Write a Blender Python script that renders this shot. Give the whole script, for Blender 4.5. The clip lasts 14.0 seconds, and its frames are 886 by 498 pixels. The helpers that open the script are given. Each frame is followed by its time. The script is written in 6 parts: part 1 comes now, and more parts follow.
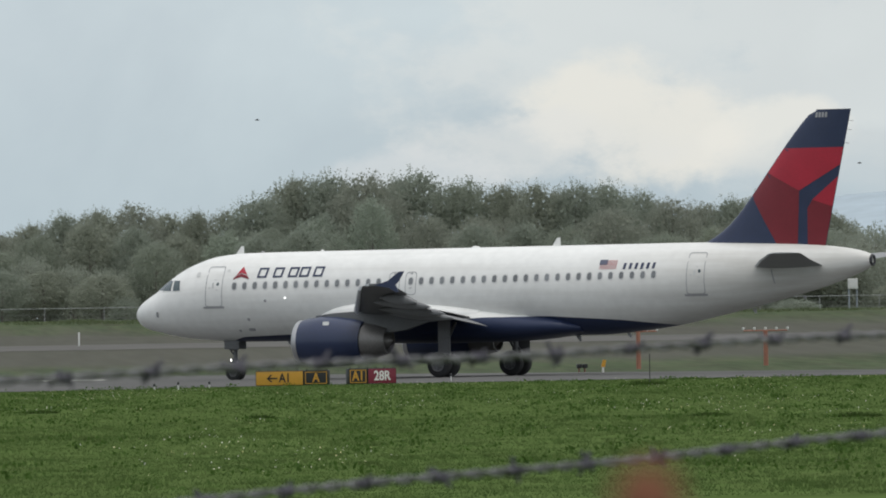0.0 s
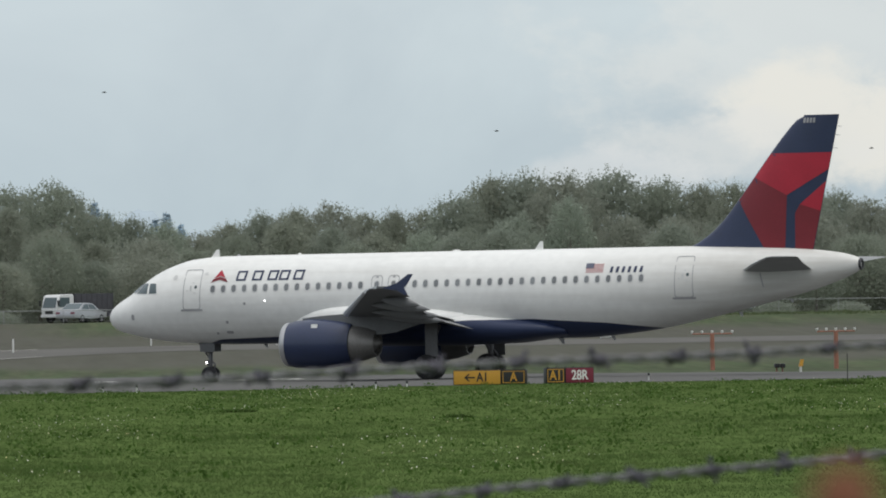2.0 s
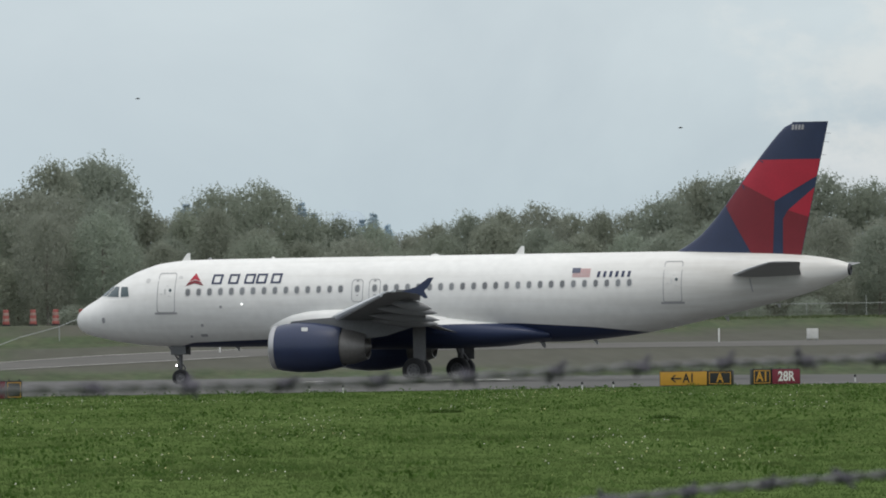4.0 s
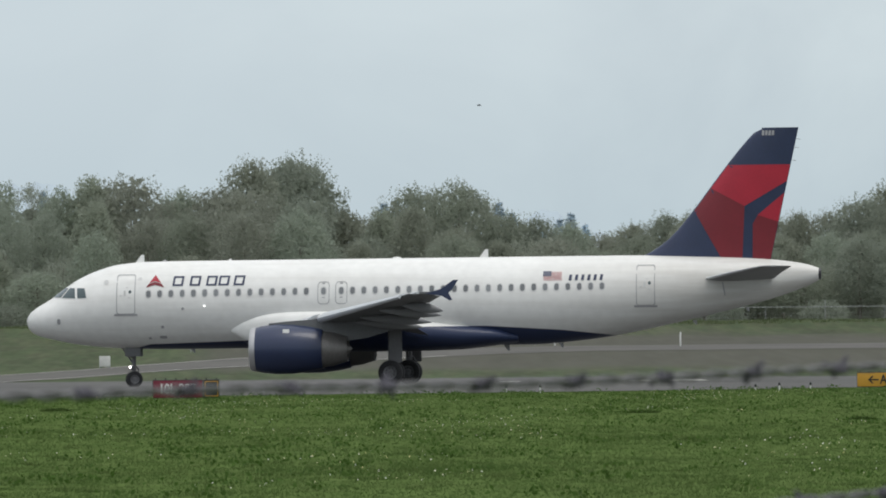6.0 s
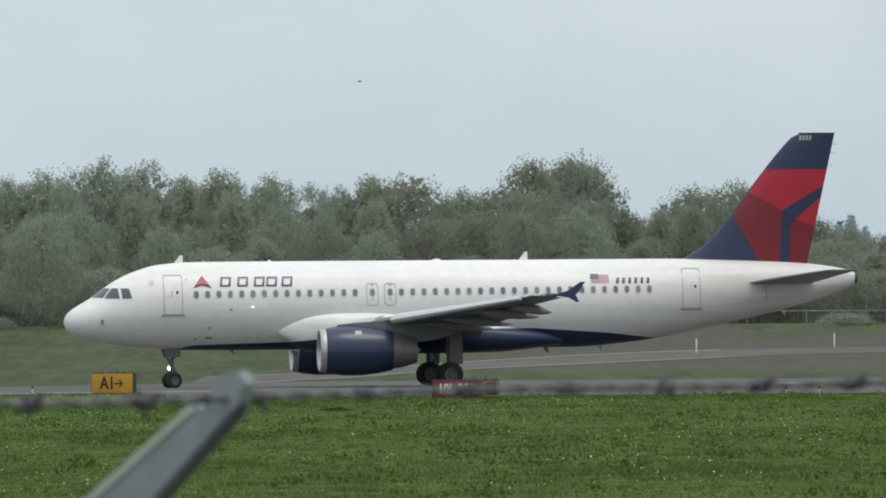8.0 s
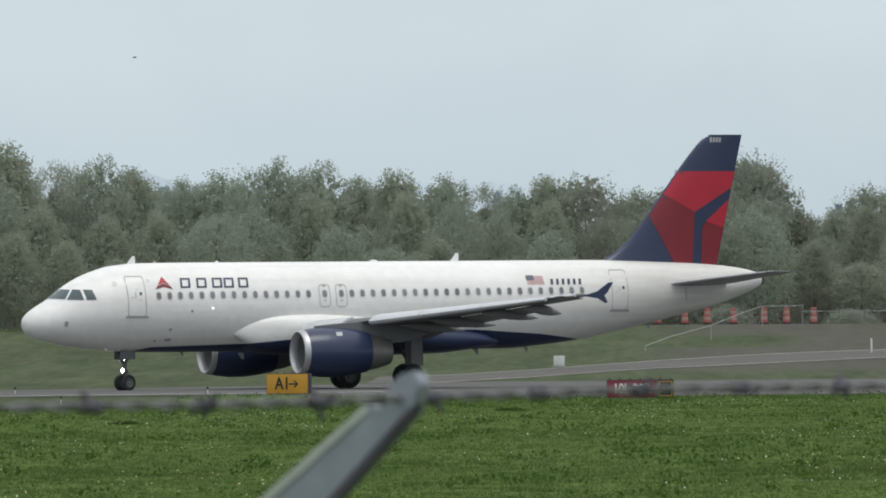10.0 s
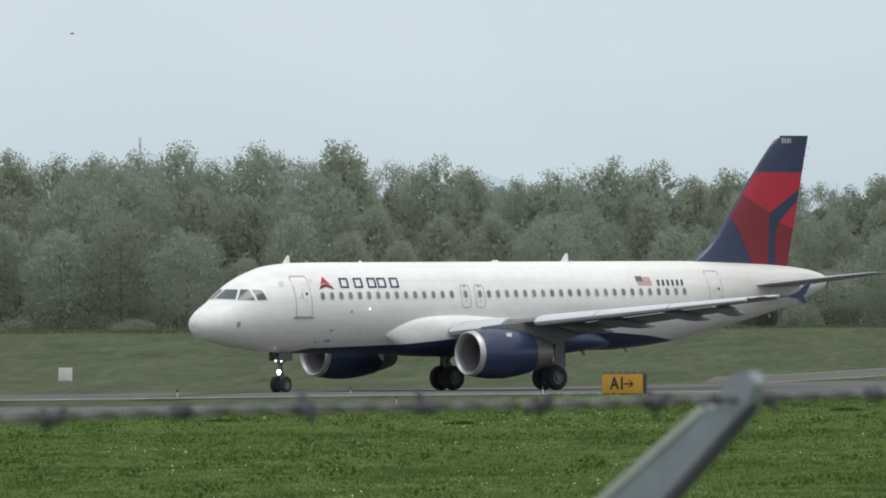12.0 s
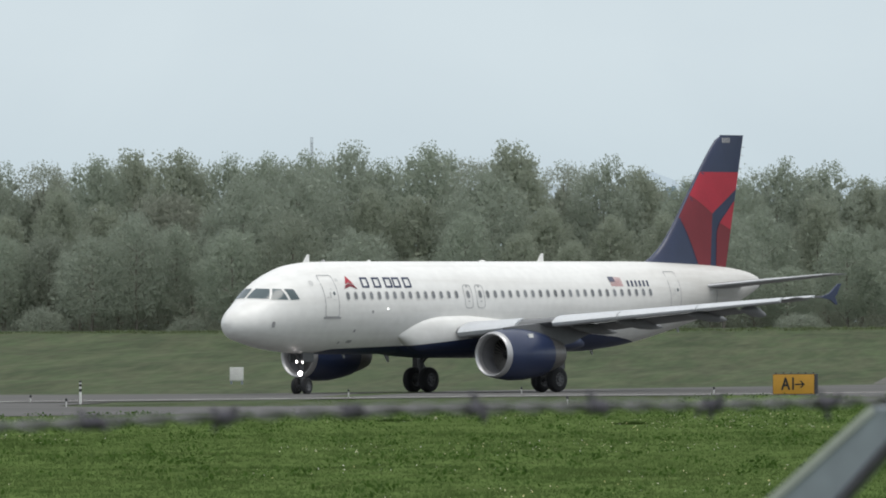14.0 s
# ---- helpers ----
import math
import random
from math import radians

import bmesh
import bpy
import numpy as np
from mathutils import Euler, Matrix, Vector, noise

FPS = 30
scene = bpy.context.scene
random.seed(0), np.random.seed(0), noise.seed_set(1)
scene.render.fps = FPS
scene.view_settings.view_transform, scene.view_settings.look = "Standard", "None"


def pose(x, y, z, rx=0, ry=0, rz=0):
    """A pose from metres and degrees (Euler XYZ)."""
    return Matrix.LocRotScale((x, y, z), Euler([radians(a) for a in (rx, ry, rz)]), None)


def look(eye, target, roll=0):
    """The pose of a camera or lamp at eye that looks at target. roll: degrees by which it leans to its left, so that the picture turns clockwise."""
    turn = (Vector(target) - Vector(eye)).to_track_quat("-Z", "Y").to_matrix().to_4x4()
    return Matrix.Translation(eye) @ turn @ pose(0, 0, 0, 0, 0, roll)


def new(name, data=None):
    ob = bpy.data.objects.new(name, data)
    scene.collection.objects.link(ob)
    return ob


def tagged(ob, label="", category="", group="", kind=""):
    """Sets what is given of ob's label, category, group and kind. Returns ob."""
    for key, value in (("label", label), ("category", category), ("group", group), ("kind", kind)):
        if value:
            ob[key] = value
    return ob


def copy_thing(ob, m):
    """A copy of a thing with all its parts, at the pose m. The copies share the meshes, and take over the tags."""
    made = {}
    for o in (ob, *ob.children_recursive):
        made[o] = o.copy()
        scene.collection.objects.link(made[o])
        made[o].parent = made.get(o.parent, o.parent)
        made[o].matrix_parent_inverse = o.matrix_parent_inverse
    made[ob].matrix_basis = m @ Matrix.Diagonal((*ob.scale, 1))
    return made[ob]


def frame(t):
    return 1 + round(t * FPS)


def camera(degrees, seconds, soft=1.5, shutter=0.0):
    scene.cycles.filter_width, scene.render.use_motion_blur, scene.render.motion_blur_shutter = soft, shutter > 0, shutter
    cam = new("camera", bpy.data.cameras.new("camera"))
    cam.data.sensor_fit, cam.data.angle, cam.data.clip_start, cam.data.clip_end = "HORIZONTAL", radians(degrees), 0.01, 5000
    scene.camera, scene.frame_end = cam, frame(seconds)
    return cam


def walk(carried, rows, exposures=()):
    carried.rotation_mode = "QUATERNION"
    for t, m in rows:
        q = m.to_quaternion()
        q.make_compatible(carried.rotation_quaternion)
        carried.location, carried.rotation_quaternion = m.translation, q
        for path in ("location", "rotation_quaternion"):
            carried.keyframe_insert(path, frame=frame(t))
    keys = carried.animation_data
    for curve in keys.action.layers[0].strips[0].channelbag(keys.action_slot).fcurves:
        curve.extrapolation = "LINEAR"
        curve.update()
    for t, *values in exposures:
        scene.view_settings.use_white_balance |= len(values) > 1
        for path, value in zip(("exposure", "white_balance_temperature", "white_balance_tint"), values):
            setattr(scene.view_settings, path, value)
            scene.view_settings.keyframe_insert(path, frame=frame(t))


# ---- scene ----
FOV = 4.8349
EYE = 2.238
PITCH = 0.146
# seconds, pan to the left, tilt up, roll, all in degrees
PAN_ROWS = [
    (0, -4.1076, 0.4350, -0.9650),
    (0.5, -3.6290, 0.4430, -0.9373),
    (1, -3.3854, 0.4461, -0.9257),
    (1.5, -3.1846, 0.4448, -0.9114),
    (2, -3.0284, 0.4484, -0.8996),
    (2.5, -2.7959, 0.4535, -0.8694),
    (3, -2.5022, 0.4578, -0.8490),
    (3.5, -2.1746, 0.4639, -0.7683),
    (6, -0.8213, 0.4790, -0.5393),
    (6.5, -0.3980, 0.4851, -0.3530),
    (7, -0.0109, 0.4871, -0.3449),
    (7.5, 0.3969, 0.4899, -0.3285),
    (10, 1.6597, 0.4984, -0.3927),
    (10.5, 2.1056, 0.4999, -0.4511),
    (11, 2.6217, 0.5061, -0.3905),
    (11.5, 3.1264, 0.5100, -0.4071),
    (12, 3.4898, 0.5100, -0.3865),
    (12.5, 3.7703, 0.5118, -0.3663),
    (13, 3.9362, 0.5129, -0.2574),
    (13.5, 4.1512, 0.5163, -0.3015),
    (14, 4.4251, 0.5157, -0.2903),
]
# seconds, place of the main gear on the pavement, heading in degrees
TAXI_ROWS = [
    (0, 36.239, 481.997, -30.046),
    (0.5, 33.872, 483.322, -28.945),
    (1, 31.467, 484.609, -27.635),
    (1.5, 29.016, 485.852, -26.269),
    (2, 26.520, 487.048, -24.884),
    (2.5, 23.977, 488.190, -23.387),
    (3, 21.387, 489.264, -21.814),
    (3.5, 18.769, 490.227, -19.981),
    (6, 5.025, 493.533, -6.833),
    (6.5, 2.213, 493.821, -3.480),
    (7, -0.641, 493.891, 0.188),
    (7.5, -3.482, 493.717, 3.852),
    (10, -17.344, 490.169, 24.829),
    (10.5, -19.905, 488.928, 29.369),
    (11, -22.369, 487.425, 33.742),
    (11.5, -24.737, 485.717, 37.900),
    (12, -27.001, 483.831, 41.863),
    (12.5, -29.131, 481.808, 45.390),
    (13, -31.107, 479.677, 48.559),
    (13.5, -33.059, 477.390, 51.537),
    (14, -34.895, 475.022, 54.152),
]
# ---------------- camera and its path ----------------
cam = camera(FOV, 14.0, soft=1.85)
cam.data.dof.use_dof = True
cam.data.dof.focus_distance = 470.0
cam.data.dof.aperture_fstop = 72.0


def aim(pan, tilt, roll):
    return pose(0, 0, EYE) @ pose(0, 0, 0, 0, 0, pan) @ pose(0, 0, 0, 90 + tilt) @ pose(0, 0, 0, 0, 0, roll)


walk(cam, [(t, aim(p, ti, ro)) for t, p, ti, ro in PAN_ROWS], exposures=[(0, -0.06), (3.5, -0.03), (7, 0.02), (11, 0.07), (14, 0.12)])

# ---------------- sky and sun ----------------
SUN_AZ, SUN_EL = radians(142), radians(70)


def make_world():
    w = bpy.data.worlds.new("overcast_sky")
    scene.world = w
    w.use_nodes = True
    nt = w.node_tree
    nt.nodes.clear()
    N, L = nt.nodes.new, nt.links.new
    out, bg = N("ShaderNodeOutputWorld"), N("ShaderNodeBackground")
    sky = N("ShaderNodeTexSky")
    sky.sky_type, sky.sun_disc = "NISHITA", False
    sky.sun_elevation, sky.sun_rotation = SUN_EL, SUN_AZ
    skym = N("ShaderNodeMix")
    skym.data_type, skym.blend_type = "RGBA", "MULTIPLY"
    skym.inputs["Factor"].default_value = 1
    L(sky.outputs[0], skym.inputs["A"])
    skym.inputs["B"].default_value = (0.09, 0.09, 0.09, 1)
    co = N("ShaderNodeTexCoord")
    sep = N("ShaderNodeSeparateXYZ")
    L(co.outputs["Generated"], sep.inputs[0])
    # brightness of the cloud deck by height
    ramp = N("ShaderNodeValToRGB")
    e = ramp.color_ramp.elements
    e[0].position, e[0].color = 0.0, (0.49, 0.60, 0.665, 1)
    e[1].position, e[1].color = 1.0, (1.10, 1.13, 1.16, 1)
    m = e.new(0.028)
    m.color = (0.60, 0.69, 0.745, 1)
    m = e.new(0.25)
    m.color = (0.63, 0.68, 0.73, 1)
    L(sep.outputs["Z"], ramp.inputs[0])
    # heaped clouds: stretched noise, stronger towards the east (+x)
    mp = N("ShaderNodeMapping")
    mp.inputs["Scale"].default_value = (1, 1, 1.6)
    L(co.outputs["Generated"], mp.inputs[0])
    n1 = N("ShaderNodeTexNoise")
    n1.inputs["Scale"].default_value = 26
    n1.inputs["Detail"].default_value = 7
    n1.inputs["Roughness"].default_value = 0.52
    n1.inputs["Distortion"].default_value = 0.4
    L(mp.outputs[0], n1.inputs["Vector"])
    cr = N("ShaderNodeValToRGB")
    c = cr.color_ramp.elements
    c[0].position, c[0].color = 0.40, (0.80, 0.80, 0.80, 1)
    c[1].position, c[1].color = 0.62, (1.16, 1.13, 1.07, 1)
    L(n1.outputs[0], cr.inputs[0])
    amt = N("ShaderNodeMapRange")
    amt.inputs["From Min"].default_value, amt.inputs["From Max"].default_value = -0.03, 0.07
    amt.inputs["To Min"].default_value, amt.inputs["To Max"].default_value = 0.10, 0.40
    L(sep.outputs["X"], amt.inputs["Value"])
    mul = N("ShaderNodeMix")
    mul.data_type, mul.blend_type = "RGBA", "MULTIPLY"
    L(amt.outputs[0], mul.inputs["Factor"])
    L(ramp.outputs[0], mul.inputs["A"])
    L(cr.outputs[0], mul.inputs["B"])
    # banks of cumulus low in the east: bearing, height and half sizes in degrees, brightness
    cloud = mul.outputs["Result"]
    warp = N("ShaderNodeTexNoise")
    warp.inputs["Scale"].default_value, warp.inputs["Detail"].default_value, warp.inputs["Roughness"].default_value = 62, 8, 0.62
    L(mp.outputs[0], warp.inputs["Vector"])

    def calc(op, a, b):
        n = N("ShaderNodeMath")
        n.operation = op
        for k, v in enumerate((a, b)):
            if isinstance(v, (int, float)):
                n.inputs[k].default_value = v
            else:
                L(v, n.inputs[k])
        return n.outputs[0]
    front = calc("GREATER_THAN", sep.outputs["Y"], 0.0)
    for az, el, rx, rz, colour, most in ((6.4, 1.55, 2.6, 0.75, (0.80, 0.82, 0.80, 1), 0.55), (5.15, 1.10, 0.62, 0.34, (0.88, 0.86, 0.79, 1), 0.8), (4.6, 0.98, 0.75, 0.20, (0.80, 0.81, 0.79, 1), 0.6), (5.95, 1.03, 0.38, 0.20, (0.88, 0.87, 0.81, 1), 0.7), (4.0, 0.86, 0.6, 0.15, (0.74, 0.77, 0.78, 1), 0.6), (6.6, 0.85, 0.8, 0.22, (0.60, 0.66, 0.69, 1), 0.6)):
        dx = calc("DIVIDE", calc("SUBTRACT", sep.outputs["X"], math.sin(radians(az))), math.sin(radians(rx)))
        dz = calc("DIVIDE", calc("SUBTRACT", sep.outputs["Z"], math.sin(radians(el))), math.sin(radians(rz)))
        d = calc("ADD", calc("MULTIPLY", dx, dx), calc("MULTIPLY", dz, dz))
        d = calc("ADD", d, calc("MULTIPLY", calc("SUBTRACT", warp.outputs[0], 0.5), 4.2))
        mr = N("ShaderNodeMapRange")
        mr.interpolation_type = "SMOOTHSTEP"
        mr.inputs["From Min"].default_value, mr.inputs["From Max"].default_value = 1.25, 0.25
        mr.inputs["To Max"].default_value = most
        L(d, mr.inputs["Value"])
        layer = N("ShaderNodeMix")
        layer.data_type = "RGBA"
        L(calc("MULTIPLY", mr.outputs[0], front), layer.inputs["Factor"])
        L(cloud, layer.inputs["A"])
        layer.inputs["B"].default_value = colour
        cloud = layer.outputs["Result"]
    mix = N("ShaderNodeMix")
    mix.data_type = "RGBA"
    mix.inputs["Factor"].default_value = 0.94
    L(skym.outputs["Result"], mix.inputs["A"])
    L(cloud, mix.inputs["B"])
    L(mix.outputs["Result"], bg.inputs[0])
    bg.inputs["Strength"].default_value = 1.0
    L(bg.outputs[0], out.inputs[0])


make_world()
sun = new("sun", bpy.data.lights.new("sun", "SUN"))
sun.data.energy, sun.data.angle, sun.data.color = 1.15, radians(28), (1.0, 0.96, 0.9)
sun.matrix_basis = look((math.sin(SUN_AZ) * math.cos(SUN_EL) * 100, math.cos(SUN_AZ) * math.cos(SUN_EL) * 100, math.sin(SUN_EL) * 100), (0, 0, 0))


# ---------------- materials ----------------
def material(name, colour, rough=0.6, metal=0.0, vary=0.15, scale=1.0, fine=12.0, bump=0.0, second=None, amount=0.5, spec=0.5, coat=0.0, emit=0.0, per_object=0.0, island=0.0, through_light=0.0, stretch=None, relief=0.02):
    """Base colour with two scales of variation, an optional second colour in patches, and fine relief."""
    m = bpy.data.materials.new(name)
    m.use_nodes = True
    nt = m.node_tree
    b = nt.nodes["Principled BSDF"]
    N, L = nt.nodes.new, nt.links.new
    b.inputs["Roughness"].default_value = rough
    b.inputs["Metallic"].default_value = metal
    b.inputs["Specular IOR Level"].default_value = spec
    b.inputs["Coat Weight"].default_value = coat
    co = N("ShaderNodeTexCoord")
    if stretch:
        flat = N("ShaderNodeMapping")
        flat.inputs["Scale"].default_value = stretch
        L(co.outputs["Object"], flat.inputs[0])
    where = flat.outputs[0] if stretch else co.outputs["Object"]
    big, small = N("ShaderNodeTexNoise"), N("ShaderNodeTexNoise")
    big.inputs["Scale"].default_value, small.inputs["Scale"].default_value = scale, fine
    big.inputs["Detail"].default_value = small.inputs["Detail"].default_value = 4
    L(where, big.inputs["Vector"])
    L(where, small.inputs["Vector"])
    add = N("ShaderNodeMath")
    add.operation = "ADD"
    L(big.outputs[0], add.inputs[0])
    L(small.outputs[0], add.inputs[1])
    val = N("ShaderNodeMapRange")
    val.inputs["From Min"].default_value, val.inputs["From Max"].default_value = 0.7, 1.3
    val.inputs["To Min"].default_value, val.inputs["To Max"].default_value = 1 - vary, 1 + vary
    L(add.outputs[0], val.inputs["Value"])
    shade = val.outputs[0]
    for source, span in (("obj", per_object), ("isl", island)):
        if span:
            src = N("ShaderNodeObjectInfo").outputs["Random"] if source == "obj" else N("ShaderNodeNewGeometry").outputs["Random Per Island"]
            r = N("ShaderNodeMapRange")
            r.inputs["To Min"].default_value, r.inputs["To Max"].default_value = 1 - span, 1 + span
            L(src, r.inputs["Value"])
            mu = N("ShaderNodeMath")
            mu.operation = "MULTIPLY"
            L(shade, mu.inputs[0])
            L(r.outputs[0], mu.inputs[1])
            shade = mu.outputs[0]
    mix = N("ShaderNodeMix")
    mix.data_type = "RGBA"
    mix.inputs["A"].default_value = (*colour, 1)
    mix.inputs["B"].default_value = (*(second or colour), 1)
    pr = N("ShaderNodeMapRange")
    pr.inputs["From Min"].default_value, pr.inputs["From Max"].default_value = 0.42, 0.60
    pr.inputs["To Max"].default_value = amount
    pn = N("ShaderNodeTexNoise")
    pn.inputs["Scale"].default_value, pn.inputs["Detail"].default_value = scale * 2.3, 6
    L(where, pn.inputs["Vector"])
    L(pn.outputs[0], pr.inputs["Value"])
    L(pr.outputs[0], mix.inputs["Factor"])
    hs = N("ShaderNodeMix")
    hs.data_type, hs.blend_type = "RGBA", "MULTIPLY"
    hs.inputs["Factor"].default_value = 1
    cmb = N("ShaderNodeCombineColor")
    for k in range(3):
        L(shade, cmb.inputs[k])
    L(mix.outputs["Result"], hs.inputs["A"])
    L(cmb.outputs[0], hs.inputs["B"])
    L(hs.outputs["Result"], b.inputs["Base Color"])
    if bump:
        bp = N("ShaderNodeBump")
        bp.inputs["Strength"].default_value, bp.inputs["Distance"].default_value = bump, relief
        L(small.outputs[0], bp.inputs["Height"])
        L(bp.outputs[0], b.inputs["Normal"])
    if through_light:
        tr, ms = N("ShaderNodeBsdfTranslucent"), N("ShaderNodeMixShader")
        L(hs.outputs["Result"], tr.inputs["Color"])
        ms.inputs[0].default_value = through_light
        L(b.outputs[0], ms.inputs[1])
        L(tr.outputs[0], ms.inputs[2])
        L(ms.outputs[0], nt.nodes["Material Output"].inputs["Surface"])
    if emit:
        b.inputs["Emission Color"].default_value = (*colour, 1)
        b.inputs["Emission Strength"].default_value = emit
    return m


# navy is lifted slightly, with haze in the colour
NAVY = (0.022, 0.034, 0.082)
WHITE = (0.80, 0.80, 0.78)
XM = 17.71   # main gear, metres behind the nose


def livery_material():
    """White paint above a navy belly; the line between them rises and falls along the fuselage. Faint streaks of grime."""
    m = material("livery_paint", WHITE, rough=0.42, vary=0.06, scale=0.35, fine=2.5, coat=0.06, spec=0.4)
    nt = m.node_tree
    b = nt.nodes["Principled BSDF"]
    N, L = nt.nodes.new, nt.links.new
    src = b.inputs["Base Color"].links[0].from_socket
    co, sep = N("ShaderNodeTexCoord"), N("ShaderNodeSeparateXYZ")
    L(co.outputs["Object"], sep.inputs[0])
    along = N("ShaderNodeMapRange")
    along.inputs["From Min"].default_value, along.inputs["From Max"].default_value = -XM, 40 - XM
    L(sep.outputs["X"], along.inputs["Value"])
    ramp = N("ShaderNodeValToRGB")
    e = ramp.color_ramp.elements
    line = ((0.0, 0.8), (4.6, 1.7), (6.0, 2.02), (10.5, 2.14), (14.0, 2.45), (19.0, 2.70), (22.0, 2.70), (25.5, 2.47), (28.3, 2.15), (30.0, 1.5))
    for k, (x, z) in enumerate(line):
        q = e[k] if k < 2 else e.new(x / 40)
        q.position = x / 40
        q.color = (z / 4, z / 4, z / 4, 1)
    L(along.outputs[0], ramp.inputs[0])
    four = N("ShaderNodeMath")
    four.operation = "MULTIPLY"
    four.inputs[1].default_value = 4
    L(ramp.outputs[0], four.inputs[0])
    less = N("ShaderNodeMath")
    less.operation = "LESS_THAN"
    L(sep.outputs["Z"], less.inputs[0])
    L(four.outputs[0], less.inputs[1])
    # grime streaks run along the airflow
    mp, st = N("ShaderNodeMapping"), N("ShaderNodeTexNoise")
    mp.inputs["Scale"].default_value = (0.12, 1, 2.2)
    L(co.outputs["Object"], mp.inputs[0])
    L(mp.outputs[0], st.inputs["Vector"])
    st.inputs["Scale"].default_value, st.inputs["Detail"].default_value = 1.4, 6
    sr = N("ShaderNodeMapRange")
    sr.inputs["From Min"].default_value, sr.inputs["From Max"].default_value = 0.45, 0.8
    sr.inputs["To Max"].default_value = 0.30
    L(st.outputs[0], sr.inputs["Value"])
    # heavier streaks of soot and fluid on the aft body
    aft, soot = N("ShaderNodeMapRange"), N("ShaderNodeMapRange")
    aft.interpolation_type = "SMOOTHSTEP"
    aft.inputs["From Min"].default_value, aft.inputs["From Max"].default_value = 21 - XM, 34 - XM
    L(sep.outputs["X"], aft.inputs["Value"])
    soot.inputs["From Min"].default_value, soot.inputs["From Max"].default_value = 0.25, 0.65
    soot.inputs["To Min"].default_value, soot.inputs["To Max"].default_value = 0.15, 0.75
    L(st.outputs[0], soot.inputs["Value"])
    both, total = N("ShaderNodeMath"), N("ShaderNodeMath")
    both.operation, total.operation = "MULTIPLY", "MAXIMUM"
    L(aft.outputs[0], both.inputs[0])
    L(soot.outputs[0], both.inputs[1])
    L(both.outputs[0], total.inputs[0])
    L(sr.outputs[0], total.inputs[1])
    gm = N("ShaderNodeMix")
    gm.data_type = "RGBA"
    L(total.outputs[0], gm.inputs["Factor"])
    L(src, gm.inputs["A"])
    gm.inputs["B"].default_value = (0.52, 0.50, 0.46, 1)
    mix = N("ShaderNodeMix")
    mix.data_type = "RGBA"
    L(less.outputs[0], mix.inputs["Factor"])
    L(gm.outputs["Result"], mix.inputs["A"])
    mix.inputs["B"].default_value = (*NAVY, 1)
    L(mix.outputs["Result"], b.inputs["Base Color"])
    return m


M = {
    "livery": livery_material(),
    "white": material("white_paint", WHITE, 0.4, vary=0.05, coat=0.05),
    "flag_red": material("faded_red_stripes", (0.46, 0.12, 0.13), 0.45, vary=0.08),
    "flag_blue": material("faded_blue_canton", (0.10, 0.11, 0.16), 0.45, vary=0.08),
    "navy": material("navy_paint", NAVY, 0.35, vary=0.12, coat=0.15),
    "red": material("bright_red_paint", (0.42, 0.018, 0.04), 0.35, vary=0.08),
    "darkred": material("dark_red_paint", (0.19, 0.016, 0.026), 0.35, vary=0.08),
    # grey set darker than the paint, to hold the shade under the wing
    "wing_under": material("shade_toned_wing_grey", (0.145, 0.15, 0.155), 0.5, vary=0.12),
    "tailplane": material("pale_grey_paint", (0.24, 0.245, 0.25), 0.5, vary=0.1),
    # flap and fairing grey, likewise darkened for underwing shade
    "wing_top": material("mid_grey_paint", (0.20, 0.205, 0.21), 0.5, vary=0.08),
    "slat": material("bare_aluminium_slat", (0.60, 0.62, 0.64), 0.42, metal=0.35, vary=0.06),
    "lip": material("dull_aluminium", (0.50, 0.50, 0.51), 0.45, metal=0.7, vary=0.05),
    "exhaust": material("heat_stained_steel", (0.23, 0.22, 0.21), 0.45, metal=0.5, vary=0.15),
    "duct": material("grey_duct", (0.20, 0.20, 0.21), 0.5, vary=0.08),
    "fan": material("dark_titanium_fan", (0.05, 0.05, 0.055), 0.4, metal=0.6),
    # teal in the base colour stands for sky mirrored in the panes
    "glass": material("sky_toned_window_glass", (0.075, 0.105, 0.115), 0.15, vary=0.05, spec=0.5),
    "cabin": material("cabin_window_pane", (0.20, 0.21, 0.22), 0.15, vary=0.1, per_object=0.25),
    "surround": material("window_surround", (0.60, 0.60, 0.59), 0.4),
    "seam": material("panel_seam_grey", (0.36, 0.36, 0.37), 0.6),
    "steel": material("grey_gear_steel", (0.15, 0.15, 0.155), 0.5, metal=0.3),
    # rubber lifted slightly for haze, as the navy is
    "tyre": material("tyre_rubber", (0.032, 0.032, 0.034), 0.85, vary=0.2),
    "rim": material("wheel_alloy", (0.17, 0.17, 0.175), 0.6, metal=0.2),
    "lamp": material("lit_lamp", (1.0, 0.93, 0.92), emit=9.0),
    "beacon": material("strobe_lens", (1.0, 1.0, 1.0), emit=2.0),
}


# ---------------- mesh helpers ----------------
def part(name, bm, mat, parent=None, label="", smooth=True, at=None):
    """One bmesh as one mesh object, under a thing or a part."""
    me = bpy.data.meshes.new(name)
    bmesh.ops.recalc_face_normals(bm, faces=bm.faces)
    bm.to_mesh(me)
    bm.free()
    for k in (mat if isinstance(mat, (list, tuple)) else [mat]):
        me.materials.append(k)
    if smooth:
        me.polygons.foreach_set("use_smooth", [True] * len(me.polygons))
        me.set_sharp_from_angle(angle=radians(38))
    ob = new(name, me)
    if parent is not None:
        ob.parent = parent
    if at is not None:
        ob.location = at
    if label:
        tagged(ob, label)
    return ob


def shift(bm, x=0, y=0, z=0):
    bmesh.ops.translate(bm, verts=bm.verts, vec=(x, y, z))
    return bm


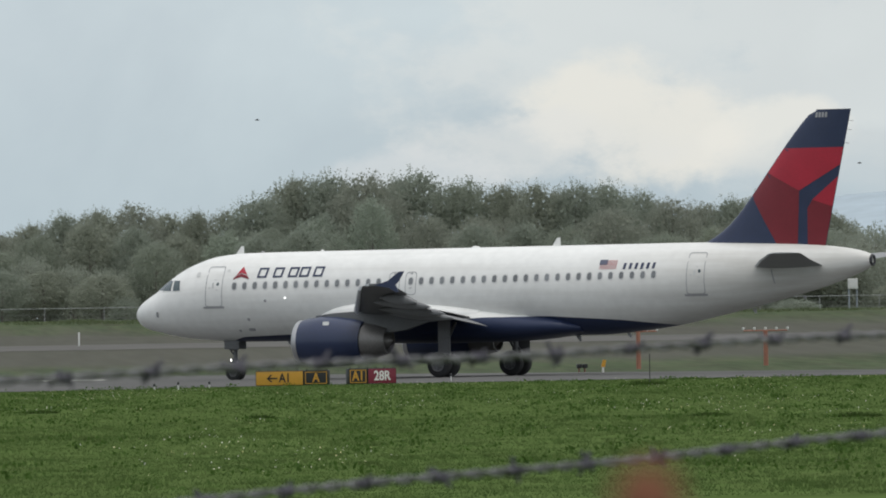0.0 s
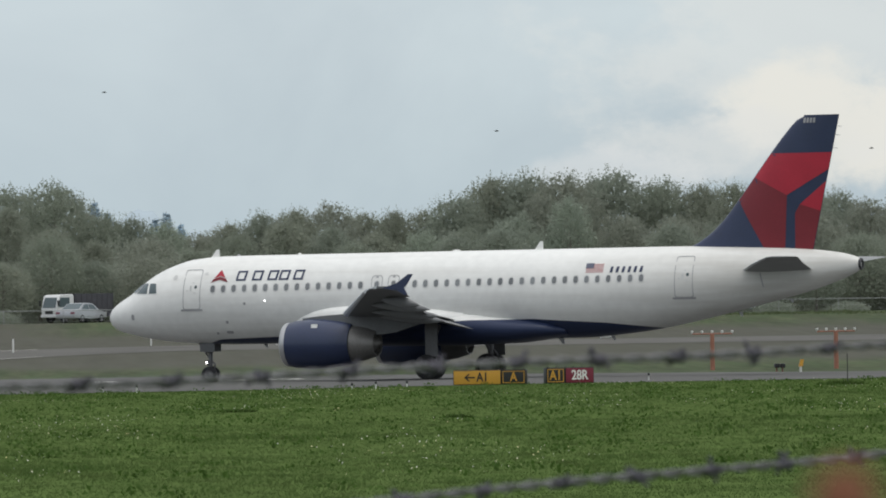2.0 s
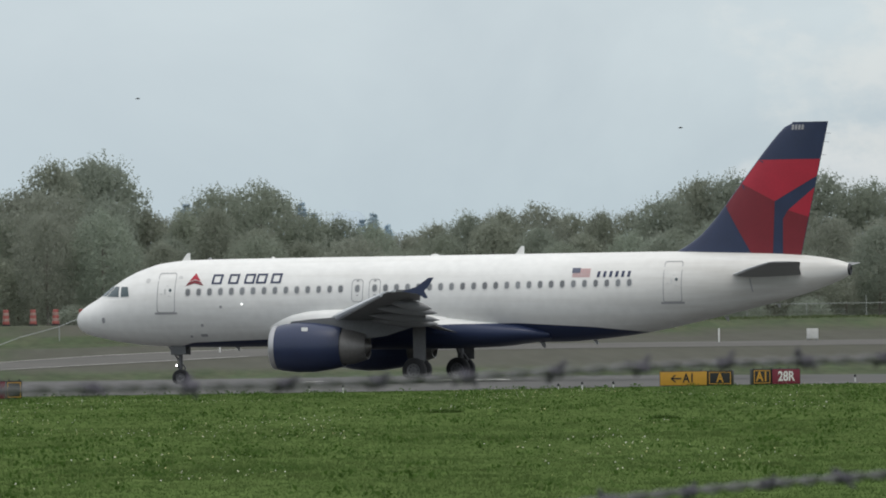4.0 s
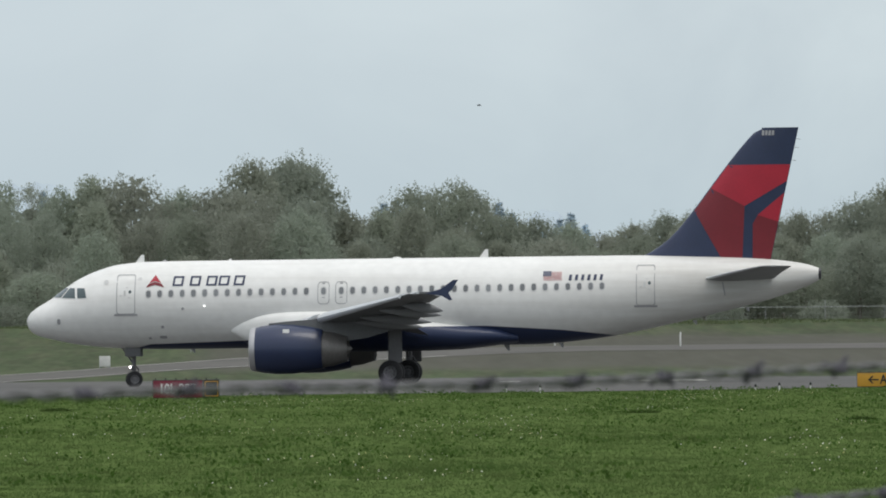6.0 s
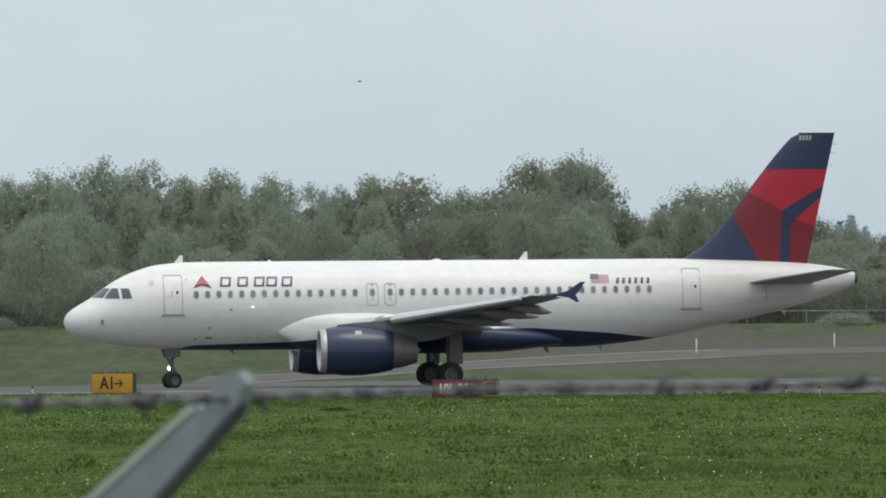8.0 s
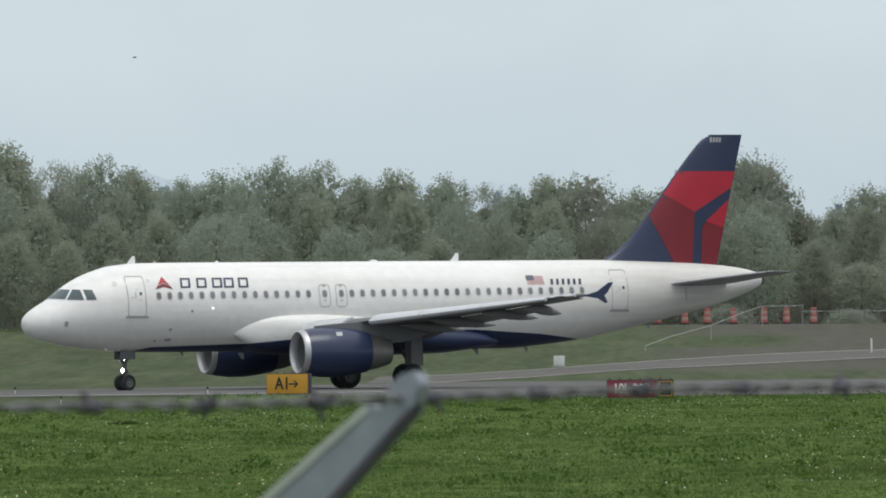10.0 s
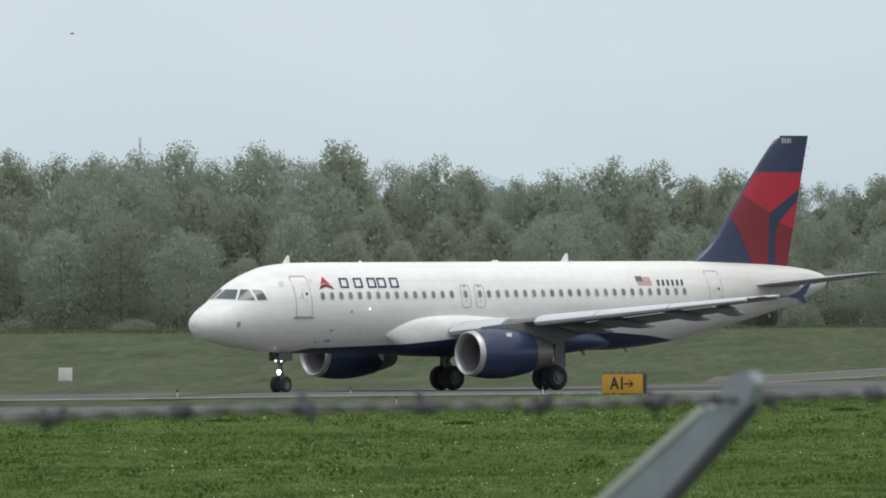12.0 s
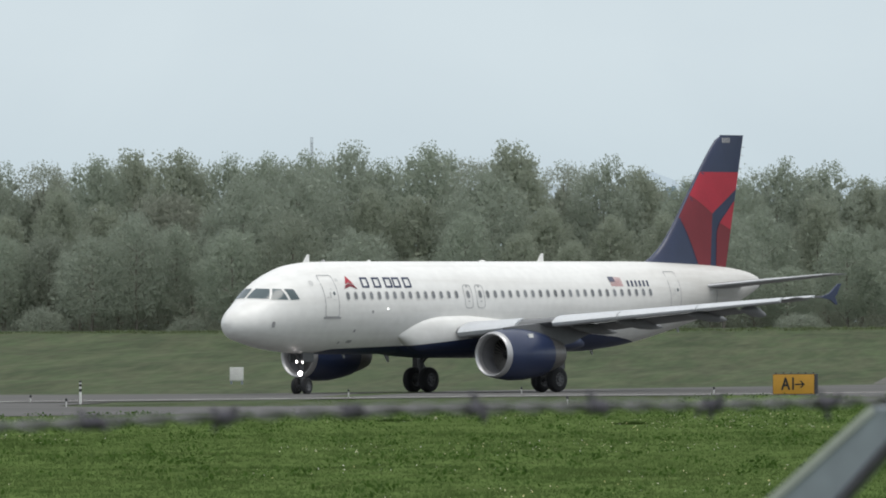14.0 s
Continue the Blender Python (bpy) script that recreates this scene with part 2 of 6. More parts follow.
def loft(bm, rings, caps=True, closed=True, mat=0):
    rows = [[bm.verts.new(p) for p in r] for r in rings]
    for a, b in zip(rows, rows[1:]):
        n = len(a)
        for k in range(n if closed else n - 1):
            j = (k + 1) % n
            try:
                bm.faces.new((a[k], a[j], b[j], b[k])).material_index = mat
            except ValueError:
                pass
    if caps and closed:
        for r in (rows[0], rows[-1]):
            try:
                bm.faces.new(r).material_index = mat
            except ValueError:
                pass
    return bm


def box(bm, x0, x1, y0, y1, z0, z1, bevel=0.0, mat=0):
    r = bmesh.ops.create_cube(bm, size=1)
    for v in r["verts"]:
        v.co = Vector(((x0 + x1) / 2 + v.co.x * (x1 - x0), (y0 + y1) / 2 + v.co.y * (y1 - y0), (z0 + z1) / 2 + v.co.z * (z1 - z0)))
    faces = {f for v in r["verts"] for f in v.link_faces}
    for f in faces:
        f.material_index = mat
    if bevel:
        bmesh.ops.bevel(bm, geom=list({e for f in faces for e in f.edges}), offset=bevel, segments=2, affect="EDGES", profile=0.7)
    return bm


def tube(bm, p, q, r0, r1=None, n=12, mat=0):
    """A round bar from p to q."""
    p, q = Vector(p), Vector(q)
    r1 = r0 if r1 is None else r1
    d = (q - p).normalized()
    u = d.orthogonal().normalized()
    v = d.cross(u)
    ring = lambda c, r: [c + (u * math.cos(a) + v * math.sin(a)) * r for a in (2 * math.pi * k / n for k in range(n))]
    return loft(bm, [ring(p, r0), ring(q, r1)], mat=mat)


def revolve(bm, profile, centre, axis="x", n=40, mat=0, caps=False):
    """profile: (along, radius) pairs round an axis through centre."""
    cx, cy, cz = centre
    rings = []
    for s, r in profile:
        ring = []
        for k in range(n):
            a = 2 * math.pi * k / n
            c, d = math.cos(a) * r, math.sin(a) * r
            ring.append((cx + s, cy + c, cz + d) if axis == "x" else (cx + c, cy + s, cz + d) if axis == "y" else (cx + c, cy + d, cz + s))
        rings.append(ring)
    return loft(bm, rings, caps=caps, mat=mat)


def smooth_table(rows):
    """A cubic through the rows (x, a, b, ...), with slopes that never overshoot."""
    xs = [r[0] for r in rows]

    def value(x):
        x = min(max(x, xs[0]), xs[-1])
        k = max(i for i in range(len(xs) - 1) if xs[i] <= x)
        h = xs[k + 1] - xs[k]
        t = (x - xs[k]) / h
        res = []
        for c in range(1, len(rows[0])):
            y = [r[c] for r in rows]

            def slope(i):
                if i == 0 or i == len(xs) - 1:
                    j = min(i, len(xs) - 2)
                    return (y[j + 1] - y[j]) / (xs[j + 1] - xs[j])
                a, b = (y[i] - y[i - 1]) / (xs[i] - xs[i - 1]), (y[i + 1] - y[i]) / (xs[i + 1] - xs[i])
                return 0 if a * b <= 0 else 2 * a * b / (a + b)
            m0, m1 = slope(k), slope(k + 1)
            res.append((2 * t**3 - 3 * t**2 + 1) * y[k] + (t**3 - 2 * t**2 + t) * h * m0 + (-2 * t**3 + 3 * t**2) * y[k + 1] + (t**3 - t**2) * h * m1)
        return res
    return value


# ---------------- ground ----------------
def rise(y):
    """Height of the land at the distance y: flat to the pavement, then the slope of a long dike."""
    table = ((-1e4, 0), (550, 0), (600, 0.7), (650, 1.65), (700, 2.2), (760, 3.25), (800, 3.3), (1e5, 3.3))
    for (a, za), (b, zb) in zip(table, table[1:]):
        if y <= b:
            return za + (zb - za) * (y - a) / (b - a)


def hummock(x, y):
    """Soft uneven ground on the dike's slope, level under the roads."""
    k = max(0.0, min(1.0, (y - far_edge(x) - 2) / 12)) * max(0.0, min(1.0, (752 - y) / 10))
    if x > -24:
        lo, hi = (548, 573) if x < -16 else (551, 650)
        k *= max(0.0, min(1.0, max(lo - 4 - y, y - hi - 3) / 8))
    return k * (0.26 * noise.noise((x * 0.07, y * 0.03, 1.0)) + 0.20 * noise.noise((x * 0.22, y * 0.08, 5.0)) - 0.06)


def near_edge(x):
    """Where the grass before the pavement ends."""
    table = ((-400, 316), (-60, 320), (-39, 327), (-30, 345), (-24, 362), (-22.5, 372), (-22, 437), (-19, 437), (-13, 409), (-12, 403), (-8, 403), (-5, 407), (-3, 411.5), (2, 413), (12, 416), (25, 430), (55, 437), (200, 470), (900, 620))
    for (a, ya), (b, yb) in zip(table, table[1:]):
        if x <= b:
            return ya + (yb - ya) * (max(x, a) - a) / (b - a)
    return 620


def pavement_edge(x):
    """The near edge of the taxiway; left of the bend a grass island lies before it."""
    table = ((-400, 396), (-60, 402), (-50, 405), (-42, 414), (-36, 424), (-29, 435), (-19, 438), (-13, 410), (-3, 411.5))
    if x > -3:
        return near_edge(x)
    for (a, ya), (b, yb) in zip(table, table[1:]):
        if x <= b:
            return ya + (yb - ya) * (max(x, a) - a) / (b - a)


def far_edge(x):
    table = ((-400, 474), (-64, 472), (-46, 470), (-36, 492), (-22, 530), (-16, 552), (16, 553), (28, 543), (42, 508), (55, 482), (90, 500), (900, 660))
    for (a, ya), (b, yb) in zip(table, table[1:]):
        if x <= b:
            return ya + (yb - ya) * (max(x, a) - a) / (b - a)
    return 660


M["ground"] = material("rough_meadow", (0.056, 0.076, 0.036), 0.95, vary=0.30, scale=0.30, fine=1.6, bump=0.3, second=(0.080, 0.086, 0.050), amount=0.6, spec=0.1, stretch=(1, 0.09, 1))
M["asphalt"] = material("worn_asphalt", (0.104, 0.103, 0.101), 1.0, vary=0.12, scale=0.08, fine=3.0, bump=0.2, second=(0.132, 0.130, 0.124), amount=0.6, spec=0.12)
M["road"] = material("pale_gravel_road", (0.089, 0.085, 0.076), 1.0, vary=0.22, scale=0.15, fine=3.0, bump=0.2)
M["line"] = material("worn_white_marking", (0.62, 0.61, 0.57), 0.7, vary=0.2, scale=0.4)


def bare_earth(m):
    """Trodden gravelly earth on the dike's slope east of the road's bend, ragged at its rim, with a green islet left in it."""
    nt = m.node_tree
    N, L = nt.nodes.new, nt.links.new
    b = nt.nodes["Principled BSDF"]
    src = b.inputs["Base Color"].links[0].from_socket
    geo, sep = N("ShaderNodeNewGeometry"), N("ShaderNodeSeparateXYZ")
    L(geo.outputs["Position"], sep.inputs[0])
    mp, ragged, grain = N("ShaderNodeMapping"), N("ShaderNodeTexNoise"), N("ShaderNodeTexNoise")
    mp.inputs["Scale"].default_value = (1, 0.05, 1)
    L(geo.outputs["Position"], mp.inputs[0])
    ragged.inputs["Scale"].default_value, ragged.inputs["Detail"].default_value = 0.22, 7
    grain.inputs["Scale"].default_value, grain.inputs["Detail"].default_value = 0.9, 8
    L(mp.outputs[0], ragged.inputs["Vector"])
    L(mp.outputs[0], grain.inputs["Vector"])

    def calc(op, a, c):
        n = N("ShaderNodeMath")
        n.operation = op
        for k, v in enumerate((a, c)):
            if isinstance(v, (int, float)):
                n.inputs[k].default_value = v
            else:
                L(v, n.inputs[k])
        return n.outputs[0]

    def ramp(v, lo, hi, sway):
        mr = N("ShaderNodeMapRange")
        mr.interpolation_type = "SMOOTHSTEP"
        mr.inputs["From Min"].default_value, mr.inputs["From Max"].default_value = lo, hi
        L(calc("ADD", v, calc("MULTIPLY", calc("SUBTRACT", ragged.outputs[0], 0.5), sway)), mr.inputs["Value"])
        return mr.outputs[0]
    x, y = sep.outputs["X"], sep.outputs["Y"]
    brow = calc("MAXIMUM", ramp(y, 735, 690, 60), ramp(x, 16, 6, 8))
    mask = calc("MULTIPLY", calc("MULTIPLY", ramp(x, -9, -1, 9), ramp(y, 566, 592, 24)), brow)
    islet = calc("MULTIPLY", calc("MULTIPLY", ramp(x, 4.5, 1.0, 5), ramp(y, 650, 664, 20)), ramp(y, 725, 700, 30))
    mask = calc("MULTIPLY", calc("MULTIPLY", mask, calc("SUBTRACT", 1.0, islet)), 0.85)
    earth = N("ShaderNodeMix")
    earth.data_type = "RGBA"
    earth.inputs["A"].default_value, earth.inputs["B"].default_value = (0.062, 0.060, 0.049, 1), (0.108, 0.102, 0.088, 1)
    L(grain.outputs[0], earth.inputs["Factor"])
    mix = N("ShaderNodeMix")
    mix.data_type = "RGBA"
    L(mask, mix.inputs["Factor"])
    L(src, mix.inputs["A"])
    L(earth.outputs["Result"], mix.inputs["B"])
    L(mix.outputs["Result"], b.inputs["Base Color"])


def make_ground():
    bare_earth(M["ground"])
    bm = bmesh.new()
    xs = [-4500, -2000, -1000, -500, -250] + list(range(-120, 121, 2)) + [160, 250, 500, 1000, 2000, 4500]
    ys = [-2500, -600, -100, 0, 100, 200, 300, 400, 500] + list(range(510, 765, 4)) + [768, 780, 800, 900, 1200, 2000, 4800]
    rows = [[bm.verts.new((x, y, rise(y) + hummock(x, y))) for x in xs] for y in ys]
    for a, b in zip(rows, rows[1:]):
        for k in range(len(xs) - 1):
            bm.faces.new((a[k], a[k + 1], b[k + 1], b[k]))
    tagged(part("ground", bm, M["ground"]), "rough green meadow that rises to a grassy dike", "ground", kind="structure")


def strip(name, lower, upper, xs, mat, lift):
    """A sheet laid on the land between two edges given along x."""
    bm = bmesh.new()
    rings = []
    for x in xs:
        a, b = lower(x), upper(x)
        rings.append([(x, y, rise(y) + hummock(x, y) + lift) for y in (a + (b - a) * k / 8 for k in range(9))])
    loft(bm, rings, caps=False, closed=False)
    return part(name, bm, mat)


make_ground()
M["turf"] = material("green_turf", (0.083, 0.127, 0.039), 0.95, vary=0.25, scale=0.3, fine=2.0, bump=0.3, second=(0.096, 0.128, 0.047), amount=0.5, spec=0.0)
tagged(strip("meadow", lambda x: -80, near_edge, [-400, -120, -60, -39, -30, -24, -22.5, -22, -19, -16, -13, -12, -8, -5, -3, 2, 12, 25, 55, 200, 400], M["turf"], 0.006), "lush green turf before the taxiway", "meadow", kind="structure")
tagged(strip("taxiway", pavement_edge, far_edge, [-400, -250, -120, -64, -60, -55, -50, -46, -42, -39, -36, -33, -29, -25, -22, -19, -16, -13, -8, -4, 2, 7, 12, 16, 20, 25, 28, 35, 42, 48, 55, 70, 90, 200, 900], M["asphalt"], 0.02),
       "worn grey asphalt taxiway between the meadows", "taxiway", kind="structure")
_low = smooth_table([(-20, 548), (-16, 551), (-5.5, 588), (6, 613), (18, 631), (60, 632), (400, 632)])
_top = smooth_table([(-20, 570), (-17, 573), (-7, 609), (6, 639), (19, 647), (60, 648), (400, 648)])
tagged(strip("service_road", lambda x: _low(x)[0], lambda x: _top(x)[0], [-20, -18, -16, -12, -8, -5.5, 0, 6, 12, 18, 30, 60, 120, 400], M["road"], 0.015),
       "pale service road curving off the taxiway", "road", kind="structure")
for _edge, _in in ((_low, 1.2), (_top, -1.2)):
    tagged(strip("road_edge_line", lambda x: _edge(x)[0] + _in - 0.22, lambda x: _edge(x)[0] + _in + 0.22, [-18, -16, -12, -8, -5.5, 0, 6, 9], M["line"], 0.03),
           "worn white edge line of the service road", "marking", kind="structure")
# ---------------- the airliner ----------------
# x runs from the nose to the tail, -y is its left side, z up from the pavement
BODY = smooth_table([  # x, top, bottom, half width
    (0.0, 3.20, 3.12, 0.04), (0.08, 3.42, 2.86, 0.30), (0.27, 3.64, 2.64, 0.52), (0.7, 3.93, 2.43, 0.86), (1.3, 4.28, 2.29, 1.17), (2.0, 4.80, 2.13, 1.44),
    (2.5, 5.12, 2.05, 1.60), (3.35, 5.50, 1.94, 1.78), (4.4, 5.79, 1.86, 1.91), (5.8, 5.91, 1.80, 1.97), (8.0, 5.93, 1.78, 1.975), (24.0, 5.93, 1.80, 1.975),
    (26.1, 5.93, 1.95, 1.94), (27.8, 5.93, 2.16, 1.86), (30.1, 5.91, 2.60, 1.64), (32.8, 5.82, 3.20, 1.26), (35.2, 5.66, 3.80, 0.82), (36.6, 5.48, 4.27, 0.52), (37.2, 5.33, 4.52, 0.37), (37.5, 5.22, 4.68, 0.26)])


def skin(x, z, side=-1, off=0.012):
    """The point of the fuselage's skin at x and z, a little proud."""
    t, b, w = BODY(x)
    c, h = (t + b) / 2, (t - b) / 2
    s = max(-0.999, min(0.999, (z - c) / h))
    y = math.sqrt(1 - s * s)
    n = Vector((0, y / w, s / h)).normalized() * off
    return Vector((x, side * (w * y + n.y), z + n.z))


def skin_quad(bm, pts, side=-1, off=0.012, n=6, mat=0):
    """A four-cornered patch that follows the skin."""
    a, b, c, d = (Vector(p) for p in pts)
    g = [[bm.verts.new(skin(*(a.lerp(b, i / n).lerp(d.lerp(c, i / n), j / n)), side, off)) for i in range(n + 1)] for j in range(n + 1)]
    for j in range(n):
        for i in range(n):
            bm.faces.new((g[j][i], g[j][i + 1], g[j + 1][i + 1], g[j + 1][i])).material_index = mat
    return bm


def round_rect(x, z, w, h, r, n=5):
    pts = []
    for cx, cz, a0 in ((w / 2 - r, h / 2 - r, 0), (-w / 2 + r, h / 2 - r, 90), (-w / 2 + r, -h / 2 + r, 180), (w / 2 - r, -h / 2 + r, 270)):
        pts += [(x + cx + r * math.cos(radians(a0 + 90 * k / n)), z + cz + r * math.sin(radians(a0 + 90 * k / n))) for k in range(n + 1)]
    return pts


def skin_disc(bm, pts, side=-1, off=0.012, mat=0):
    cx, cz = sum(p[0] for p in pts) / len(pts), sum(p[1] for p in pts) / len(pts)
    c = bm.verts.new(skin(cx, cz, side, off))
    r = [bm.verts.new(skin(*p, side, off)) for p in pts]
    for k in range(len(r)):
        bm.faces.new((c, r[k], r[(k + 1) % len(r)])).material_index = mat
    return bm


def skin_band(bm, outer, inner, side=-1, off=0.014, mat=0, sub=4):
    def dense(l):
        res = []
        for p, q in zip(l, l[1:] + l[:1]):
            res += [(p[0] + (q[0] - p[0]) * k / sub, p[1] + (q[1] - p[1]) * k / sub) for k in range(sub)]
        return res
    a = [bm.verts.new(skin(*p, side, off)) for p in dense(outer)]
    b = [bm.verts.new(skin(*p, side, off)) for p in dense(inner)]
    for k in range(len(a)):
        j = (k + 1) % len(a)
        bm.faces.new((a[k], a[j], b[j], b[k])).material_index = mat
    return bm


airliner = new("airliner")
tagged(airliner, "white twin-engined airliner with navy belly and red and navy tail, taxiing", "airliner")


def air(name, bm, mat, parent=None, label="", smooth=True):
    return part(name, shift(bm, -XM), M[mat] if isinstance(mat, str) else mat, parent or airliner, label, smooth)


def make_fuselage():
    bm = bmesh.new()
    xs = [0.0, 0.03, 0.08, 0.16] + [0.27 + 0.15 * k for k in range(38)] + [6 + k for k in range(0, 19)] + [24.5 + 0.4 * k for k in range(32)] + [37.2, 37.5]
    rings = []
    for x in xs:
        t, b, w = BODY(x)
        rings.append([(x, w * math.cos(a), (t + b) / 2 + (t - b) / 2 * math.sin(a)) for a in (2 * math.pi * k / 72 for k in range(72))])
    loft(bm, rings)
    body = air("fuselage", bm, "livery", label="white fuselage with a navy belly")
    # wing-to-body fairing
    bm = bmesh.new()
    tab = smooth_table([(10.2, 2.35, 2.05, 0.9), (10.8, 2.65, 1.88, 1.5), (11.6, 3.15, 1.70, 2.0), (13.5, 3.50, 1.58, 2.2), (18.0, 3.30, 1.55, 2.25), (20.5, 2.95, 1.60, 2.15), (22.3, 2.70, 1.78, 1.85), (23.4, 2.4, 1.9, 1.2)])
    rings = []
    for k in range(34):
        x = 10.2 + 13.2 * k / 33
        t, b, w = tab(x)
        rings.append([(x, w * math.copysign(abs(math.cos(a)) ** 0.75, math.cos(a)), (t + b) / 2 + (t - b) / 2 * math.copysign(abs(math.sin(a)) ** 0.85, math.sin(a))) for a in (2 * math.pi * j / 48 for j in range(48))])
    loft(bm, rings)
    air("belly_fairing", bm, "livery", label="bulged fairing under the wing roots")
    # teardrop fairings over the wing roots
    tab2 = smooth_table([(9.6, 2.75, 1.47), (10.0, 2.92, 1.64), (10.5, 3.17, 1.84), (11.3, 3.44, 2.05), (12.4, 3.54, 2.24), (13.8, 3.54, 2.38), (15.2, 3.46, 2.42), (17.0, 3.30, 2.30), (18.6, 3.10, 2.0)])
    for side in (-1, 1):
        bm = bmesh.new()
        rings = []
        for k in range(30):
            x = 9.6 + 9.0 * k / 29
            t, w = tab2(x)
            rings.append([(x, side * (1.45 + (w - 1.45) * math.copysign(abs(math.cos(a)) ** 0.8, math.cos(a))), 2.72 + (t - 2.72 if math.sin(a) > 0 else min(0.85, (t - 2.72) * 1.25)) * math.copysign(abs(math.sin(a)) ** 0.8, math.sin(a))) for a in (2 * math.pi * j / 36 for j in range(36))])
        loft(bm, rings)
        air("wing_root_fairing", bm, "livery", label="white bulged fairing over the wing root")
    # tail cone outlet
    bm = bmesh.new()
    revolve(bm, [(0, 0.27), (0.05, 0.28), (0.12, 0.25), (0.12, 0.17), (-0.1, 0.15)], (37.46, 0, 4.95), n=24)
    air("exhaust_outlet", bm, "fan", label="dark auxiliary exhaust at the tail tip")
    return body


def make_windows():
    pitch = 0.5334
    xs = [6.05 + pitch * k for k in range(15)] + [15.70 + pitch * k for k in range(23)]
    first = {}
    for side in (-1, 1):
        for x in xs + [14.33, 15.17]:
            z = 4.38 + 0.0055 * (x - 6)
            bm = bmesh.new()
            skin_disc(bm, round_rect(x, z, 0.29, 0.41, 0.14), side, 0.010)
            w = air("window_surround", bm, "surround")
            bm = bmesh.new()
            skin_disc(bm, round_rect(x, z, 0.205, 0.315, 0.10), side, 0.016)
            air("pane", bm, "cabin", w)
    # cockpit
    panes = (((1.30, 4.28), (1.76, 4.25), (2.10, 4.69), (1.88, 4.71)), ((1.82, 4.235), (2.51, 4.215), (2.45, 4.69), (2.18, 4.70)), ((2.63, 4.215), (3.07, 4.23), (2.95, 4.68), (2.57, 4.69)))
    for side in (-1, 1):
        for p in panes:
            c = Vector((sum(q[0] for q in p) / 4, sum(q[1] for q in p) / 4))
            big = [tuple(c + (Vector(q) - c) * 1.10) for q in p]
            bm = bmesh.new()
            skin_quad(bm, big, side, 0.010, 14)
            fr = air("windscreen_frame", bm, "white")
            bm = bmesh.new()
            skin_quad(bm, p, side, 0.022, 14)
            air("windscreen_pane", bm, "glass", fr)


def make_doors():
    for name, x0, x1, z0, z1 in (("front_door", 4.52, 5.42, 3.44, 5.31), ("rear_door", 29.02, 29.90, 3.56, 5.46)):
        bm = bmesh.new()
        o = round_rect((x0 + x1) / 2, (z0 + z1) / 2, x1 - x0, z1 - z0, 0.12)
        i = round_rect((x0 + x1) / 2, (z0 + z1) / 2, x1 - x0 - 0.07, z1 - z0 - 0.07, 0.10)
        skin_band(bm, o, i)
        d = air(name, bm, "seam", label="passenger door outlined in grey")
        bm = bmesh.new()
        skin_quad(bm, ((x0 - 0.10, z0 - 0.07), (x1 + 0.10, z0 - 0.07), (x1 + 0.10, z0 + 0.02), (x0 - 0.10, z0 + 0.02)), off=0.03)
        air("sill", bm, "seam", d)
        bm = bmesh.new()
        skin_disc(bm, round_rect(x1 - 0.25, z0 + 1.05, 0.13, 0.15, 0.06), off=0.018)
        air("door_window", bm, "glass", d)
        for dx, dz, w, h in ((0.40, 0.98, 0.10, 0.26), (0.22, 0.88, 0.12, 0.05), (0.62, 0.78, 0.14, 0.05), (0.5, 1.25, 0.1, 0.04)):
            bm = bmesh.new()
            skin_disc(bm, round_rect(x0 + dx, z0 + dz, w, h, 0.02), off=0.018)
            air("handle_recess", bm, "surround", d)
    for x in (14.33, 15.17):
        bm = bmesh.new()
        skin_band(bm, round_rect(x, 4.335, 0.56, 1.06, 0.17), round_rect(x, 4.335, 0.50, 1.0, 0.15))
        d = air("overwing_exit", bm, "seam", label="overwing emergency exit outlined in grey")
        for z, w, h in ((4.78, 0.12, 0.06), (4.12, 0.14, 0.04)):
            bm = bmesh.new()
            skin_disc(bm, round_rect(x, z, w, h, 0.018), off=0.018)
            air("latch", bm, "seam", d)
    # small ports, probes and drains on the near flank
    for x, z, w, h in ((7.67, 3.67, 0.13, 0.13), (6.68, 2.83, 0.14, 0.14), (6.04, 2.32, 0.12, 0.10), (6.68, 2.36, 0.34, 0.13), (1.70, 3.13, 0.16, 0.26), (4.0, 4.95, 0.22, 0.22), (5.62, 5.10, 0.2, 0.12)):
        bm = bmesh.new()
        skin_disc(bm, round_rect(x, z, w, h, min(w, h) * 0.4), off=0.015)
        air("service_port", bm, "seam" if z < 4 else "surround")
    bm = bmesh.new()
    bmesh.ops.create_uvsphere(bm, u_segments=10, v_segments=6, radius=0.036)
    p = skin(8.70, 3.79, off=0.02)
    shift(bm, *p)
    air("ice_light", bm, "beacon", label="small lit lamp on the flank")


